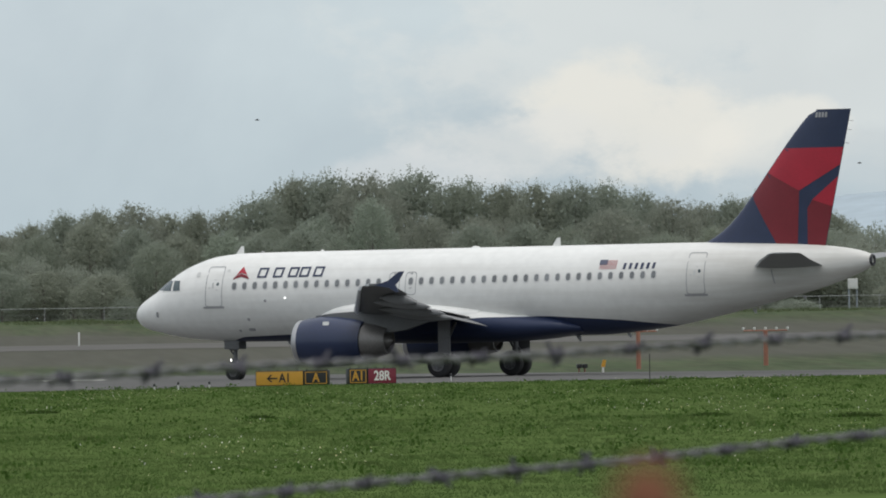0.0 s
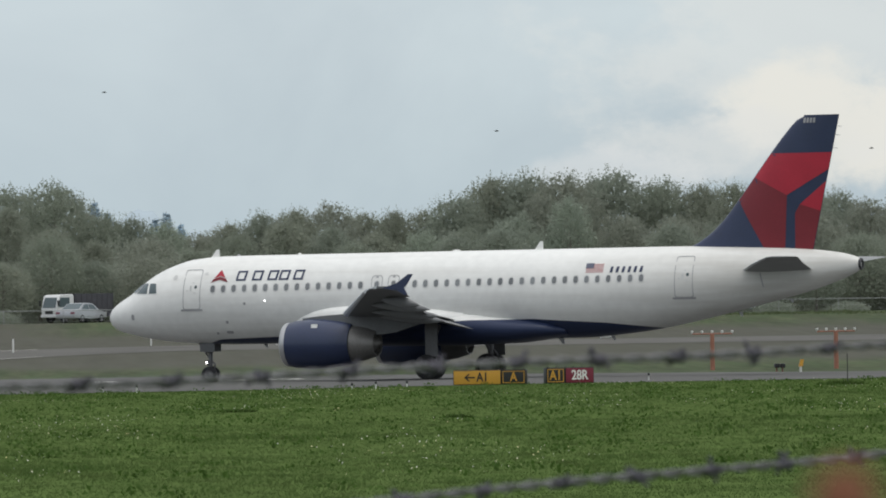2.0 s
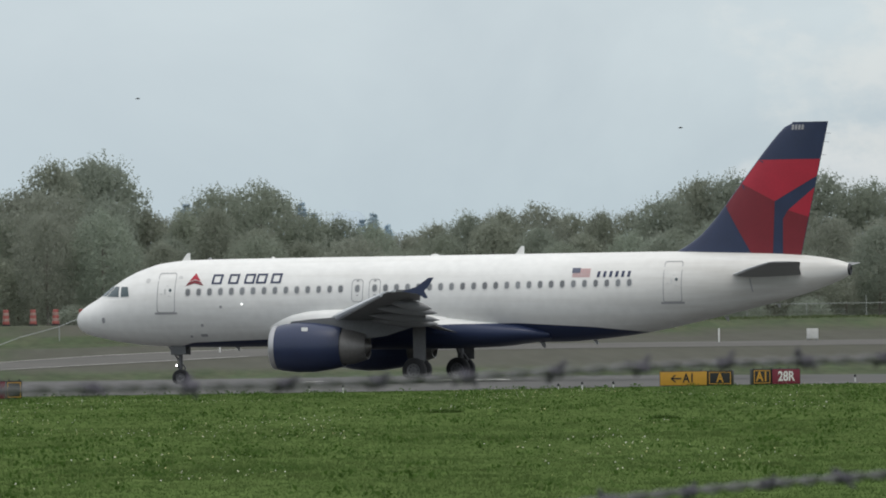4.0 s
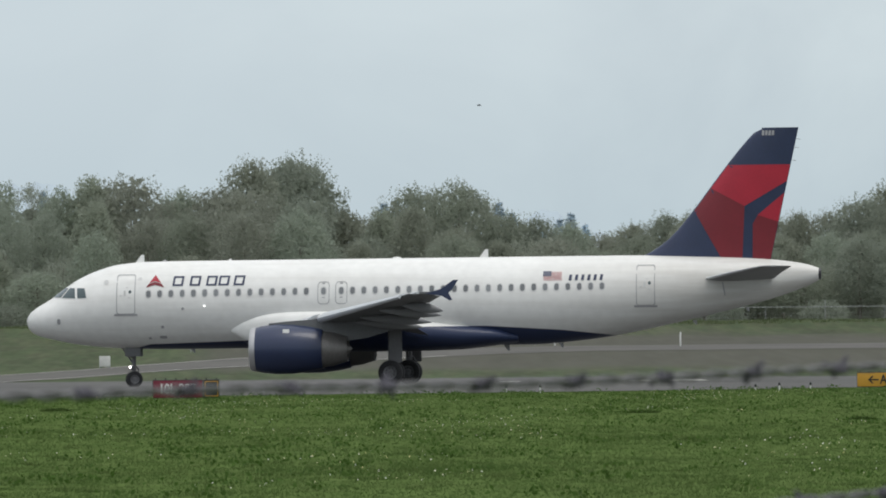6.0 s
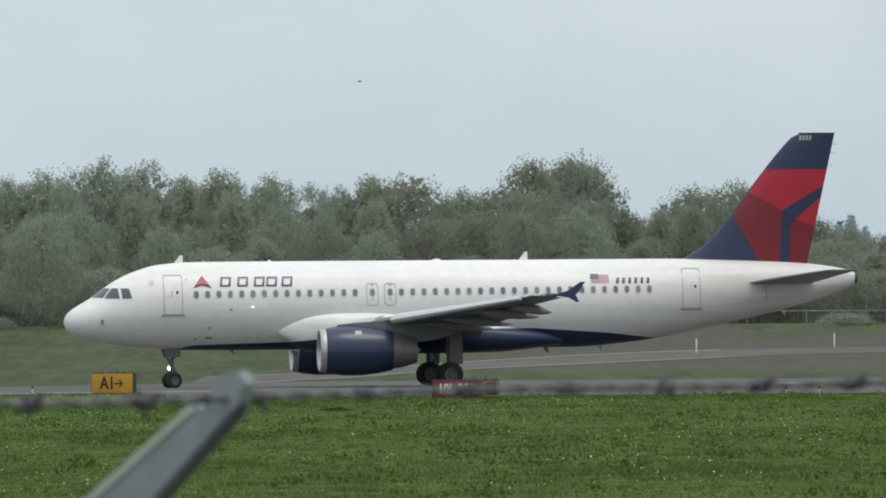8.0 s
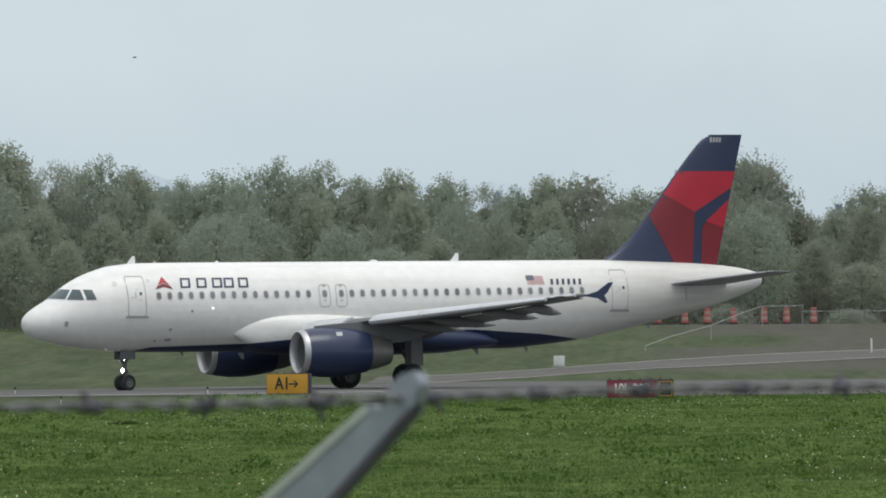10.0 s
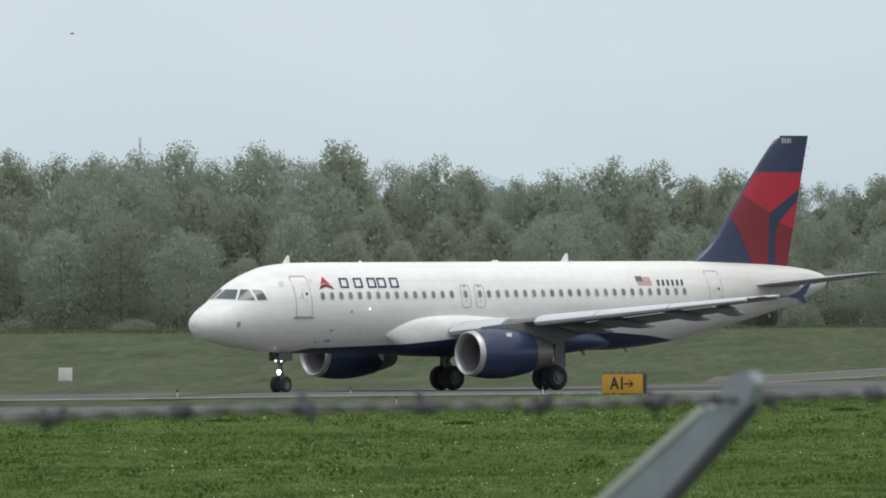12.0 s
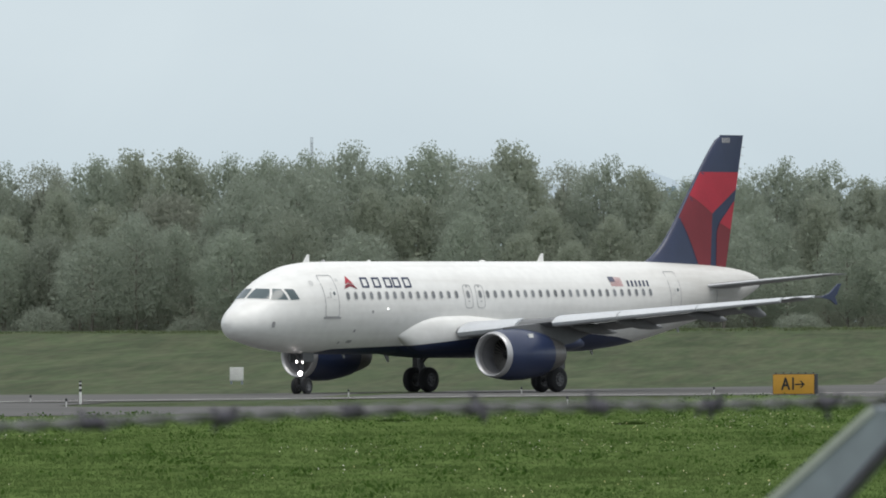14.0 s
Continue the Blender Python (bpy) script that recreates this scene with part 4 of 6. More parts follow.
# bark lightened to carry the haze over the wood
M["bark"] = material("grey_bark", (0.20, 0.185, 0.16), 0.95, vary=0.3, scale=2, fine=18, bump=0.5)
# leaf colours are raised and blued to hold haze; the last four hold less
M["leaf"] = [material(f"hazed_foliage_{k}", c, 0.9, vary=0.10, scale=0.25, fine=2.0, per_object=0.03, island=0.03, spec=0.0, through_light=0.62)
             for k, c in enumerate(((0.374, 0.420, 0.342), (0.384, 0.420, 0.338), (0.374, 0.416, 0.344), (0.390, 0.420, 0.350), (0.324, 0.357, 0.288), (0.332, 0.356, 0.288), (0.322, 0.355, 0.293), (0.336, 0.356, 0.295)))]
# needle colour has the blue haze of the distance in it
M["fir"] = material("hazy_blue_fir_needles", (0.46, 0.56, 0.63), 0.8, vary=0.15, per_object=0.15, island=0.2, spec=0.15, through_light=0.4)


def cards(centres, sizes, rng):
    """Small bent leaf sprays, each of two triangles, turned every way."""
    n = len(centres)
    u = rng.normal(size=(n, 3))
    u /= np.linalg.norm(u, axis=1)[:, None]
    v = np.cross(u, rng.normal(size=(n, 3)))
    v /= np.linalg.norm(v, axis=1)[:, None]
    w = np.cross(u, v)
    s = sizes[:, None]
    q = np.stack([centres - u * s, centres - v * s * 0.6 + w * s * 0.15, centres + u * s, centres + v * s * 0.6 + w * s * 0.15], 1).reshape(-1, 3)
    return q, np.arange(4 * n).reshape(-1, 4)


def sheet(name, verts, faces, mat, parent=None):
    """A mesh from arrays of corners and of faces with equally many corners."""
    me = bpy.data.meshes.new(name)
    k = faces.shape[1]
    me.vertices.add(len(verts))
    me.vertices.foreach_set("co", np.asarray(verts, np.float32).ravel())
    me.loops.add(faces.size)
    me.loops.foreach_set("vertex_index", faces.astype(np.int32).ravel())
    me.polygons.add(len(faces))
    me.polygons.foreach_set("loop_start", np.arange(0, faces.size, k, dtype=np.int32))
    me.update(calc_edges=True)
    me.materials.append(mat)
    ob = new(name, me)
    if parent is not None:
        ob.parent = parent
    return ob


def sprays(centres, sizes, rng):
    """Single three-cornered leaf sprays that hang loosely upright, turned every way about the vertical."""
    n = len(centres)
    w = rng.normal(size=(n, 3)) * np.array((1, 1, 0.35))
    u = np.cross(w, rng.normal(size=(n, 3)))
    u /= np.linalg.norm(u, axis=1)[:, None]
    v = np.cross(w, u)
    v /= np.linalg.norm(v, axis=1)[:, None]
    s = sizes[:, None]
    q = np.stack([centres - u * s, centres + u * s * 0.8 + v * s * 0.6, centres + u * s * 0.5 - v * s * 0.9], 1).reshape(-1, 3)
    return q, np.arange(3 * n).reshape(-1, 3)


def crown_point(ds, seed, width, low, height, point):
    """The crown's surface in the directions ds: a barrel with boughs that stand out at four sizes."""
    mid, half = height * (low + 1) / 2, height * (1 - low) / 2
    res = []
    for x, y, z in ds:
        k = (abs(x) ** 2.5 + abs(y) ** 2.5 + abs(z) ** 2.5) ** -0.4
        p = Vector((x, y, z * 1.3))
        b = 1 + 0.16 * noise.noise(p * 1.7 + Vector((seed, 0, 0))) + 0.12 * noise.noise(p * 3.7 + Vector((0, seed, 0))) + 0.10 * noise.noise(p * 8.0 + Vector((0, 0, seed))) + 0.06 * noise.noise(p * 17.0 + Vector((seed, seed, 0)))
        narrow = (1 - 0.36 * max(0, z) ** 2.0 * (point / 0.5)) * (1 + 0.16 * max(0, -z))
        zz = z * k * half * (0.93 + 0.6 * (b - 1))
        res.append((x * k * width * 0.5 * narrow * b, y * k * width * 0.5 * narrow * b, mid + min(zz, half)))
    return res


def make_tree(seed, width, low, count, leaf, name="tree", label="leafy spring tree on the dike", height=12.0, point=0.5, inner=0.9, shoots=40, size=(0.055, 0.115)):
    """A broad-leaved tree: tapered trunk, forked limbs, and a crown of many leaf sprays and upright shoots with an uneven outline."""
    rng = np.random.default_rng(seed)
    root = new(name)
    tagged(root, label, "tree", group="trees on the dike")
    bm = bmesh.new()
    tube(bm, (0, 0, -0.3), (0.1, 0, height * 0.45), 0.18, 0.09, 8)
    tube(bm, (0.1, 0, height * 0.45), (0.0, 0.1, height * 0.85), 0.09, 0.02, 6)
    part("trunk", bm, M["bark"], root)
    bm = bmesh.new()
    for k in range(12):
        a = k * 2.4 + rng.uniform(-0.4, 0.4)
        s = low + (0.92 - low) * (k + 0.5) / 12
        reach = width * 0.42 * rng.uniform(0.6, 1.0) * math.sin(math.pi * (0.15 + 0.75 * s))
        foot = Vector((0.05, 0, height * max(0.06, s - 0.16)))
        tip = Vector((math.cos(a) * reach, math.sin(a) * reach, height * s))
        mid = foot.lerp(tip, 0.55) + Vector((0, 0, -0.2))
        tube(bm, foot, mid, 0.05, 0.03, 4)
        tube(bm, mid, tip, 0.03, 0.008, 3)
    # upright shoots over the top of the crown
    d = rng.normal(size=(shoots, 3)) * np.array((1, 1, 0.5)) + np.array((0, 0, 0.9))
    d /= np.linalg.norm(d, axis=1)[:, None]
    foots = np.array(crown_point(d, seed, width, low, height, point))
    leaves = []
    for (x, y, z), (dx, dy, dz) in zip(foots, d):
        long = rng.uniform(0.35, 0.95)
        p = Vector((x, y, min(z, height * 1.0) - long * 0.55))
        q = p + Vector((dx * 0.25 + rng.normal() * 0.08, dy * 0.25 + rng.normal() * 0.08, 1)) * long
        for t in np.linspace(0.25, 1.0, 13):
            leaves.append(np.array(p.lerp(q, t)) + rng.normal(scale=0.16 * (1.2 - t), size=3))
    part("branchwork", bm, M["bark"], root)["kind"] = "stuff"
    # larger sprays fill the inside of the crown
    n = int(1700 * min(1.0, inner + 0.1))
    d = rng.normal(size=(n, 3))
    d /= np.linalg.norm(d, axis=1)[:, None]
    mid = np.array((0, 0, height * (low + 1) / 2))
    pts = mid + (np.array(crown_point(d, seed, width, low, height, point)) - mid) * (rng.uniform(0.1, 1, n) ** 0.33 * inner)[:, None]
    pts[:, 2] = np.maximum(pts[:, 2], 0.15)
    v, f = sprays(pts, rng.uniform(0.16, 0.33, n) * (0.55 if height < 6 else 1.0), rng)
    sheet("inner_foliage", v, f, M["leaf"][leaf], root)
    # small boughs of leaf sprays set all over it
    lobes = 170
    d = rng.normal(size=(lobes, 3)) + np.array((0, 0, 0.15))
    d /= np.linalg.norm(d, axis=1)[:, None]
    radii = width * rng.uniform(0.045, 0.10, lobes)
    base = np.array(crown_point(d, seed, width, low, height, point))
    base = mid + (base - mid) * (1 - rng.uniform(0.3, 1.1, lobes) * radii / (width * 0.5))[:, None]
    base[:, 2] = np.minimum(base[:, 2], height - radii * 0.9)
    pick = rng.choice(lobes, count, p=radii**2 / (radii**2).sum())
    d = rng.normal(size=(count, 3))
    d /= np.linalg.norm(d, axis=1)[:, None]
    deep = rng.uniform(0, 1, count)
    pts = base[pick] + d * (radii[pick] * (1.2 - 0.7 * deep))[:, None] * np.array((1, 1, 1.35)) + rng.normal(scale=0.10, size=(count, 3))
    pts = np.concatenate([pts, np.array(leaves).reshape(-1, 3)])
    pts[:, 2] = np.maximum(pts[:, 2], 0.1)
    big = rng.uniform(*size, len(pts))
    big[count:] *= 0.62
    v, f = sprays(pts, big, rng)
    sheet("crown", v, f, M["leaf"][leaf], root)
    return root


def make_woods():
    rng = random.Random(4)
    thin = "thin-leaved pale tree with bare twigs on the dike"
    bare = dict(inner=0.6, shoots=80, size=(0.05, 0.10))
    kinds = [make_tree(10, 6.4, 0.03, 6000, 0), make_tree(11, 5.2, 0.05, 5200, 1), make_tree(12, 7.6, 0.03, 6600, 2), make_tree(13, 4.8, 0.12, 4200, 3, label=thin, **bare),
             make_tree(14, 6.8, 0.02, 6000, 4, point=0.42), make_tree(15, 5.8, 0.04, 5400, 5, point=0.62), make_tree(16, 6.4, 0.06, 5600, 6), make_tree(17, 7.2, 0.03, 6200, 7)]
    used = set()
    for row, (y0, share) in enumerate(((788, 0.68), (801, 0.87), (814, 1.0), (828, 0.93))):
        az = -7.6 + 0.11 * row
        while az < 7.2:
            y = y0 + rng.uniform(-5, 5)
            el = canopy(az)
            tall = 1.05 * (EYE + y * math.tan(radians(el)) - rise(y))
            # darker kinds go towards the east end, where less haze is mixed in
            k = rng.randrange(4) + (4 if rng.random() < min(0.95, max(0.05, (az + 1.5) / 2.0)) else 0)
            if row < 2 and k == 3:
                k = 0
            h = tall * share * rng.uniform(0.78 if row < 2 else 1.0, 1.1 if row < 2 else 1.04)
            if row == 0 and rng.random() < 0.3:
                h *= 0.7
            wide = rng.uniform(0.85, 1.15) * max(0.75, min(1.1, h / 12))
            if el < 0.5:
                wide *= 0.8
            m = pose(*spot(az, y, -0.05), 0, 0, rng.uniform(0, 360))
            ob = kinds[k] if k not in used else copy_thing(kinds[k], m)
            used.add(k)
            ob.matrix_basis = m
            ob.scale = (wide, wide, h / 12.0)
            az += math.degrees(rng.uniform(*((4.0, 5.6), (4.0, 5.6), (2.7, 3.7), (4.0, 5.6))[row]) * max(0.75, wide) / y)
    # scattered bushes at the foot of the wood
    bush = make_tree(31, 4.2, -0.4, 1500, 6, "bush", "low leafy bush at the foot of the wood", 2.6, 0.4, 0.85, 14)
    first, az = True, -7.5
    while az < 7:
        y = rng.uniform(777, 783)
        m = pose(*spot(az, y, -0.1), 0, 0, rng.uniform(0, 360))
        ob = bush if first else copy_thing(bush, m)
        first = False
        ob.matrix_basis = m
        ob.scale = (rng.uniform(0.6, 1.3), rng.uniform(0.6, 1.0), rng.uniform(0.3, 0.8))
        az += math.degrees(rng.uniform(4.0, 13.0) / y)
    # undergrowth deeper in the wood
    # palest leaf colour lightens the shade at the wood's foot
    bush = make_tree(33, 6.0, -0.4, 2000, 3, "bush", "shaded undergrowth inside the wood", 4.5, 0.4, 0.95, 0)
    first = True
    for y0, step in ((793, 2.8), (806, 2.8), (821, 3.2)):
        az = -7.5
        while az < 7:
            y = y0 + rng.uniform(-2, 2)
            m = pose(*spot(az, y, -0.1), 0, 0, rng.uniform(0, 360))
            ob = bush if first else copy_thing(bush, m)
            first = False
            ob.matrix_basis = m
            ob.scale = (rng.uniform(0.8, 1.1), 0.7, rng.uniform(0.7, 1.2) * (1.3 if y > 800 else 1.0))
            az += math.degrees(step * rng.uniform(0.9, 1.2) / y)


def make_fir(seed, height=20.0):
    rng = np.random.default_rng(seed)
    root = tagged(new("fir_tree"), "tall fir on the far ridge, paled blue for haze", "tree", group="firs on the far ridge")
    bm = bmesh.new()
    tube(bm, (0, 0, -6), (0, 0, height * 0.97), 0.3, 0.03, 7)
    part("trunk", bm, M["bark"], root)
    pts, sz = [], []
    for k in range(26):
        s = k / 26
        z, r = height * (0.12 + 0.86 * s), height * 0.19 * (1 - s) ** 0.85 + 0.25
        n = int(26 + 90 * (1 - s))
        a, q = rng.uniform(0, 6.283, n), np.sqrt(rng.uniform(0.1, 1, n)) * r * rng.uniform(0.75, 1.2)
        pts.append(np.stack([np.cos(a) * q, np.sin(a) * q, z - q * 0.35 + rng.normal(scale=0.15, size=n)], 1))
        sz.append(rng.uniform(0.22, 0.5, n))
    v, f = cards(np.concatenate(pts), np.concatenate(sz), rng)
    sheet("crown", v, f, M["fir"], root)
    return root


def make_far():
    rng = random.Random(9)
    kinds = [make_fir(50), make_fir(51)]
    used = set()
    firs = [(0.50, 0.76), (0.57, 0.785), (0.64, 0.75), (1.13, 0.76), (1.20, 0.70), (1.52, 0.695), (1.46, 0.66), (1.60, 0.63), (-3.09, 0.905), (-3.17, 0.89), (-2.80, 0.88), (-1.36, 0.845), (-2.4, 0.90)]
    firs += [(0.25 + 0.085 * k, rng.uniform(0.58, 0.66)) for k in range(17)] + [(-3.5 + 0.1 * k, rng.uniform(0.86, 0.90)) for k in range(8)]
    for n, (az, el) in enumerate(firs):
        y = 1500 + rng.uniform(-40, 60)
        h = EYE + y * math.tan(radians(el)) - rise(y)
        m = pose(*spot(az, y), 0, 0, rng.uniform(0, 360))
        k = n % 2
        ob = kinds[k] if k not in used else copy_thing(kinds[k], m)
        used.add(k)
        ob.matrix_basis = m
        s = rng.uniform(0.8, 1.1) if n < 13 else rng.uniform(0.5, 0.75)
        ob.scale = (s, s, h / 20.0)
    # far hill; its blue is haze put into the base colour
    M["hill"] = material("hazed_far_hill", (0.38, 0.45, 0.50), 1.0, vary=0.1, scale=0.01, fine=0.1)
    bm = bmesh.new()
    rings = []
    for k in range(40):
        az = 3.5 + 10 * k / 39
        y = 3600
        top = EYE + y * math.tan(radians(0.66 + 0.05 * math.sin(az * 2.1) + 0.02 * math.sin(az * 9) - 0.25 * max(0, (5 - az) / 1.5)))
        x = y * math.tan(radians(az))
        rings.append([(x, y - 350, 0), (x, y - 120, top * 0.7), (x, y, top), (x, y + 300, 0)])
    loft(bm, rings)
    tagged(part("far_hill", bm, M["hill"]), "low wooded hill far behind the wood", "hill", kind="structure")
    # the ridge on which the firs stand
    bm = bmesh.new()
    rings = []
    for k in range(180):
        az = -4.5 + 7.5 * k / 179
        y = 1580
        want = 0.55 + 0.08 * min(1, max(0, 0.5 - az)) + (0.22 if az < -1.2 else 0.0)
        top = EYE + y * math.tan(radians(want + 0.15 * math.exp(-((az - 1.38) / 0.13) ** 2) + 0.09 * math.exp(-((az + 3.3) / 0.12) ** 2) + 0.012 * math.sin(az * 31) + 0.01 * math.sin(az * 57)))
        x = y * math.tan(radians(az))
        rings.append([(x, y - 90, 0), (x, y - 20, top * 0.85), (x, y, top), (x, y + 200, 0)])
    loft(bm, rings)
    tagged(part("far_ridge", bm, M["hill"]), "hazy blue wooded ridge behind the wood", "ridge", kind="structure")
    # thin lattice mast
    bm = bmesh.new()
    p = spot(-5.14, 1450)
    top = EYE + 1450 * math.tan(radians(1.135))
    for a in range(3):
        c, s = 0.16 * math.cos(a * 2.094), 0.16 * math.sin(a * 2.094)
        tube(bm, (c, s, 0), (c, s, top - p.z), 0.035, 0.035, 5)
    for k in range(int(top - p.z)):
        for a in range(3):
            c, s, c2, s2 = 0.16 * math.cos(a * 2.094), 0.16 * math.sin(a * 2.094), 0.16 * math.cos(a * 2.094 + 2.094), 0.16 * math.sin(a * 2.094 + 2.094)
            tube(bm, (c, s, k), (c2, s2, k + 1), 0.02, 0.02, 4)
    tagged(part("lattice_mast", bm, M["steel"], at=p), "thin grey lattice mast behind the wood", "mast")


make_woods()
make_far()

# ---------------- signs and lights by the taxiway ----------------
M["sign_yellow"] = material("yellow_sign_face", (0.54, 0.28, 0.03), 0.45, vary=0.06, scale=2)
M["sign_black"] = material("black_sign_face", (0.015, 0.015, 0.016), 0.45)
M["sign_red"] = material("red_sign_face", (0.17, 0.014, 0.034), 0.45, vary=0.08, scale=2)
M["sign_white"] = material("white_sign_letters", (0.72, 0.72, 0.70), 0.5)
# orange weakened in the base colour to stand for haze
M["orange"] = material("hazed_orange_paint", (0.30, 0.13, 0.085), 0.55, vary=0.15, scale=2)
M["galv"] = material("galvanised_steel", (0.30, 0.33, 0.375), 0.6, metal=0.3, vary=0.15, scale=6, fine=40)
# paler zinc for the arm's upper edge, its light put into the colour
M["pale_zinc"] = material("edge_light_zinc", (0.50, 0.52, 0.48), 0.6, metal=0.2, vary=0.15, scale=8, fine=50)
M["fence_grey"] = material("weathered_fence_zinc", (0.34, 0.35, 0.35), 0.8, vary=0.15, scale=2)
M["rust"] = material("rusted_iron", (0.20, 0.075, 0.04), 0.9, vary=0.35, scale=8, fine=60, bump=0.5, second=(0.30, 0.11, 0.05))
M["box"] = material("pale_cabinet_paint", (0.62, 0.62, 0.60), 0.55, vary=0.1, scale=2)


def letters(body, size, mat, parent, x, z, y, slim=1.0):
    """Text as a flat mesh that stands on the sign's face, turned to the front."""
    cu = bpy.data.curves.new("legend", "FONT")
    cu.body, cu.size, cu.align_x, cu.align_y, cu.extrude = body, size, "CENTER", "CENTER", 0.006
    cu.offset = size * 0.022
    tmp = new("legend", cu)
    bpy.context.view_layer.update()
    me = bpy.data.meshes.new_from_object(tmp.evaluated_get(bpy.context.evaluated_depsgraph_get()))
    bpy.data.objects.remove(tmp)
    bpy.data.curves.remove(cu)
    me.materials.clear()
    me.materials.append(mat)
    ob = new("legend", me)
    ob.parent = parent
    ob.matrix_basis = pose(x, y, z, 90) @ Matrix.Diagonal((slim, 1, 1, 1))
    return ob


def make_arrow(parent, x, z, y, way, mat):
    bm = bmesh.new()
    box(bm, x - 0.22, x + 0.22, y - 0.006, y + 0.004, z - 0.03, z + 0.03)
    for s in (-1, 1):
        tip, tail = x + way * 0.22, x + way * 0.02
        pts = [(tip, z), (tip - way * 0.07, z), (tail - way * 0.03, z + s * 0.15), (tail + way * 0.05, z + s * 0.15)]
        loft(bm, [[(a, y - 0.006, b) for a, b in pts], [(a, y + 0.004, b) for a, b in pts]])
    part("arrow", bm, mat, parent, smooth=False)


def make_sign(az, y, panels, height, label, knobs=0, foot=0.0, turn=0.0):
    """An airfield guidance sign: a row of framed panels on short legs. panels: (width, face, legend, legend face, border, arrow)."""
    total = sum(p[0] for p in panels)
    root = tagged(new("guidance_sign"), label, "airfield sign", group="guidance signs")
    root.matrix_basis = pose(*spot(az, y), 0, 0, turn)
    x = 0.0
    for w, face, legend, ink, border, arrow in panels:
        bm = bmesh.new()
        box(bm, x + 0.01, x + w - 0.01, -0.10, 0.22, 0.10 * foot + 0.04, height, 0.02)
        pn = part("panel", bm, M["sign_black"], root)
        bm = bmesh.new()
        box(bm, x + 0.035, x + w - 0.035, -0.112, -0.10, 0.10 * foot + 0.06, height - 0.03, 0.004)
        part("face", bm, M[face], pn)
        cz = (height + 0.10 * foot) / 2 + 0.01
        if border:
            bm = bmesh.new()
            o = 0.06
            for a, b, c, d in ((x + o, x + w - o, height - 0.09, height - 0.06), (x + o, x + w - o, 0.09, 0.12), (x + o, x + o + 0.03, 0.12, height - 0.09), (x + w - o - 0.03, x + w - o, 0.12, height - 0.09)):
                box(bm, a, b, -0.118, -0.108, c, d)
            part("border", bm, M[ink], pn, smooth=False)
        cx = x + w / 2
        if arrow:
            make_arrow(pn, x + w / 2 + arrow * w * 0.15, cz, -0.118, arrow, M[ink])
            cx -= arrow * w * 0.11
        if legend:
            letters(legend, height * (0.80 if len(legend) < 5 else 0.70), M[ink], pn, cx, cz, -0.118, 0.82)
        x += w
    for k in range(knobs):
        bm = bmesh.new()
        tube(bm, (0.12 + (total - 0.24) * k / (knobs - 1), 0, height - 0.01), (0.12 + (total - 0.24) * k / (knobs - 1), 0, height + 0.06), 0.025, n=8)
        part("lifting_knob", bm, M["sign_black"], root)
    for k in range(3):
        bm = bmesh.new()
        lx = 0.2 + (total - 0.4) * k / 2
        tube(bm, (lx, 0.02, -0.1), (lx, 0.02, 0.12), 0.03, n=8)
        part("leg", bm, M["sign_black"], root)
    return root


make_sign(3.075, 426, ((2.02, "sign_yellow", "A1", "sign_black", False, -1), (1.03, "sign_black", "A", "sign_yellow", True, 0)), 0.64, "yellow and black sign with arrow in the grass", 8, turn=-17)
make_sign(3.575, 427, ((0.83, "sign_black", "A1", "sign_yellow", True, 0), (1.27, "sign_red", "28R", "sign_white", False, 0)), 0.68, "black and red runway sign in the grass", 6, turn=17)
make_sign(-0.772, 393, ((1.90, "sign_red", "10L-28R", "sign_white", False, 0), (0.62, "sign_black", "", "sign_yellow", True, 0)), 0.72, "red runway sign with dark lifting knobs", 7)
make_sign(-2.625, 438, ((1.98, "sign_yellow", "A1", "sign_black", False, 1),), 0.90, "single yellow sign with an arrow", 6, 0.0, turn=-24)


def make_light(az, y, h=0.36, cap="sign_white"):
    h *= 0.85
    root = tagged(new("taxiway_light"), "small edge light on a thin stalk", "airfield light", group="taxiway edge lights")
    root.matrix_basis = pose(*spot(az, y))
    bm = bmesh.new()
    tube(bm, (0, 0, -0.05), (0, 0, h - 0.10), 0.022, n=8)
    part("stalk", bm, M["sign_white"], root)
    bm = bmesh.new()
    revolve(bm, [(h - 0.12, 0.038), (h - 0.08, 0.046), (h - 0.02, 0.038), (h, 0.01)], (0, 0, 0), "z", 10)
    part("lens", bm, M[cap], root)


for _az, _y, _h in ((2.65, 412, 0.38), (2.52, 415, 0.30), (2.82, 419, 0.34), (4.14, 444, 0.40), (1.345, 412, 0.40), (1.16, 415, 0.35), (-4.0, 463, 0.36), (-3.75, 372, 0.42), (-2.95, 455, 0.36), (-1.2, 398, 0.34), (-6.68, 410, 0.36), (-6.485, 376, 0.40), (-4.945, 440, 0.40)):
    make_light(_az, _y, _h, "sign_black")

# striped marker pole
_root = tagged(new("marker_pole"), "thin pole striped black and white", "marker pole")
_root.matrix_basis = pose(*spot(-6.408, 393))
for _k, (_a, _b) in enumerate(((-0.05, 0.48), (0.48, 0.60), (0.60, 0.68), (0.68, 0.78), (0.78, 0.83), (0.83, 0.90))):
    bm = bmesh.new()
    tube(bm, (0, 0, _a), (0, 0, _b), 0.045, n=10)
    part("stripe", bm, M["sign_black" if _k % 2 else "sign_white"], _root)


def make_post(az, y, h):
    bm = bmesh.new()
    box(bm, -0.05, 0.05, -0.04, 0.04, -0.1, h, 0.015)
    r = part("marker_post", bm, M["sign_white"], at=spot(az, y))
    tagged(r, "short white marker post beside the service road", "post", group="marker posts")


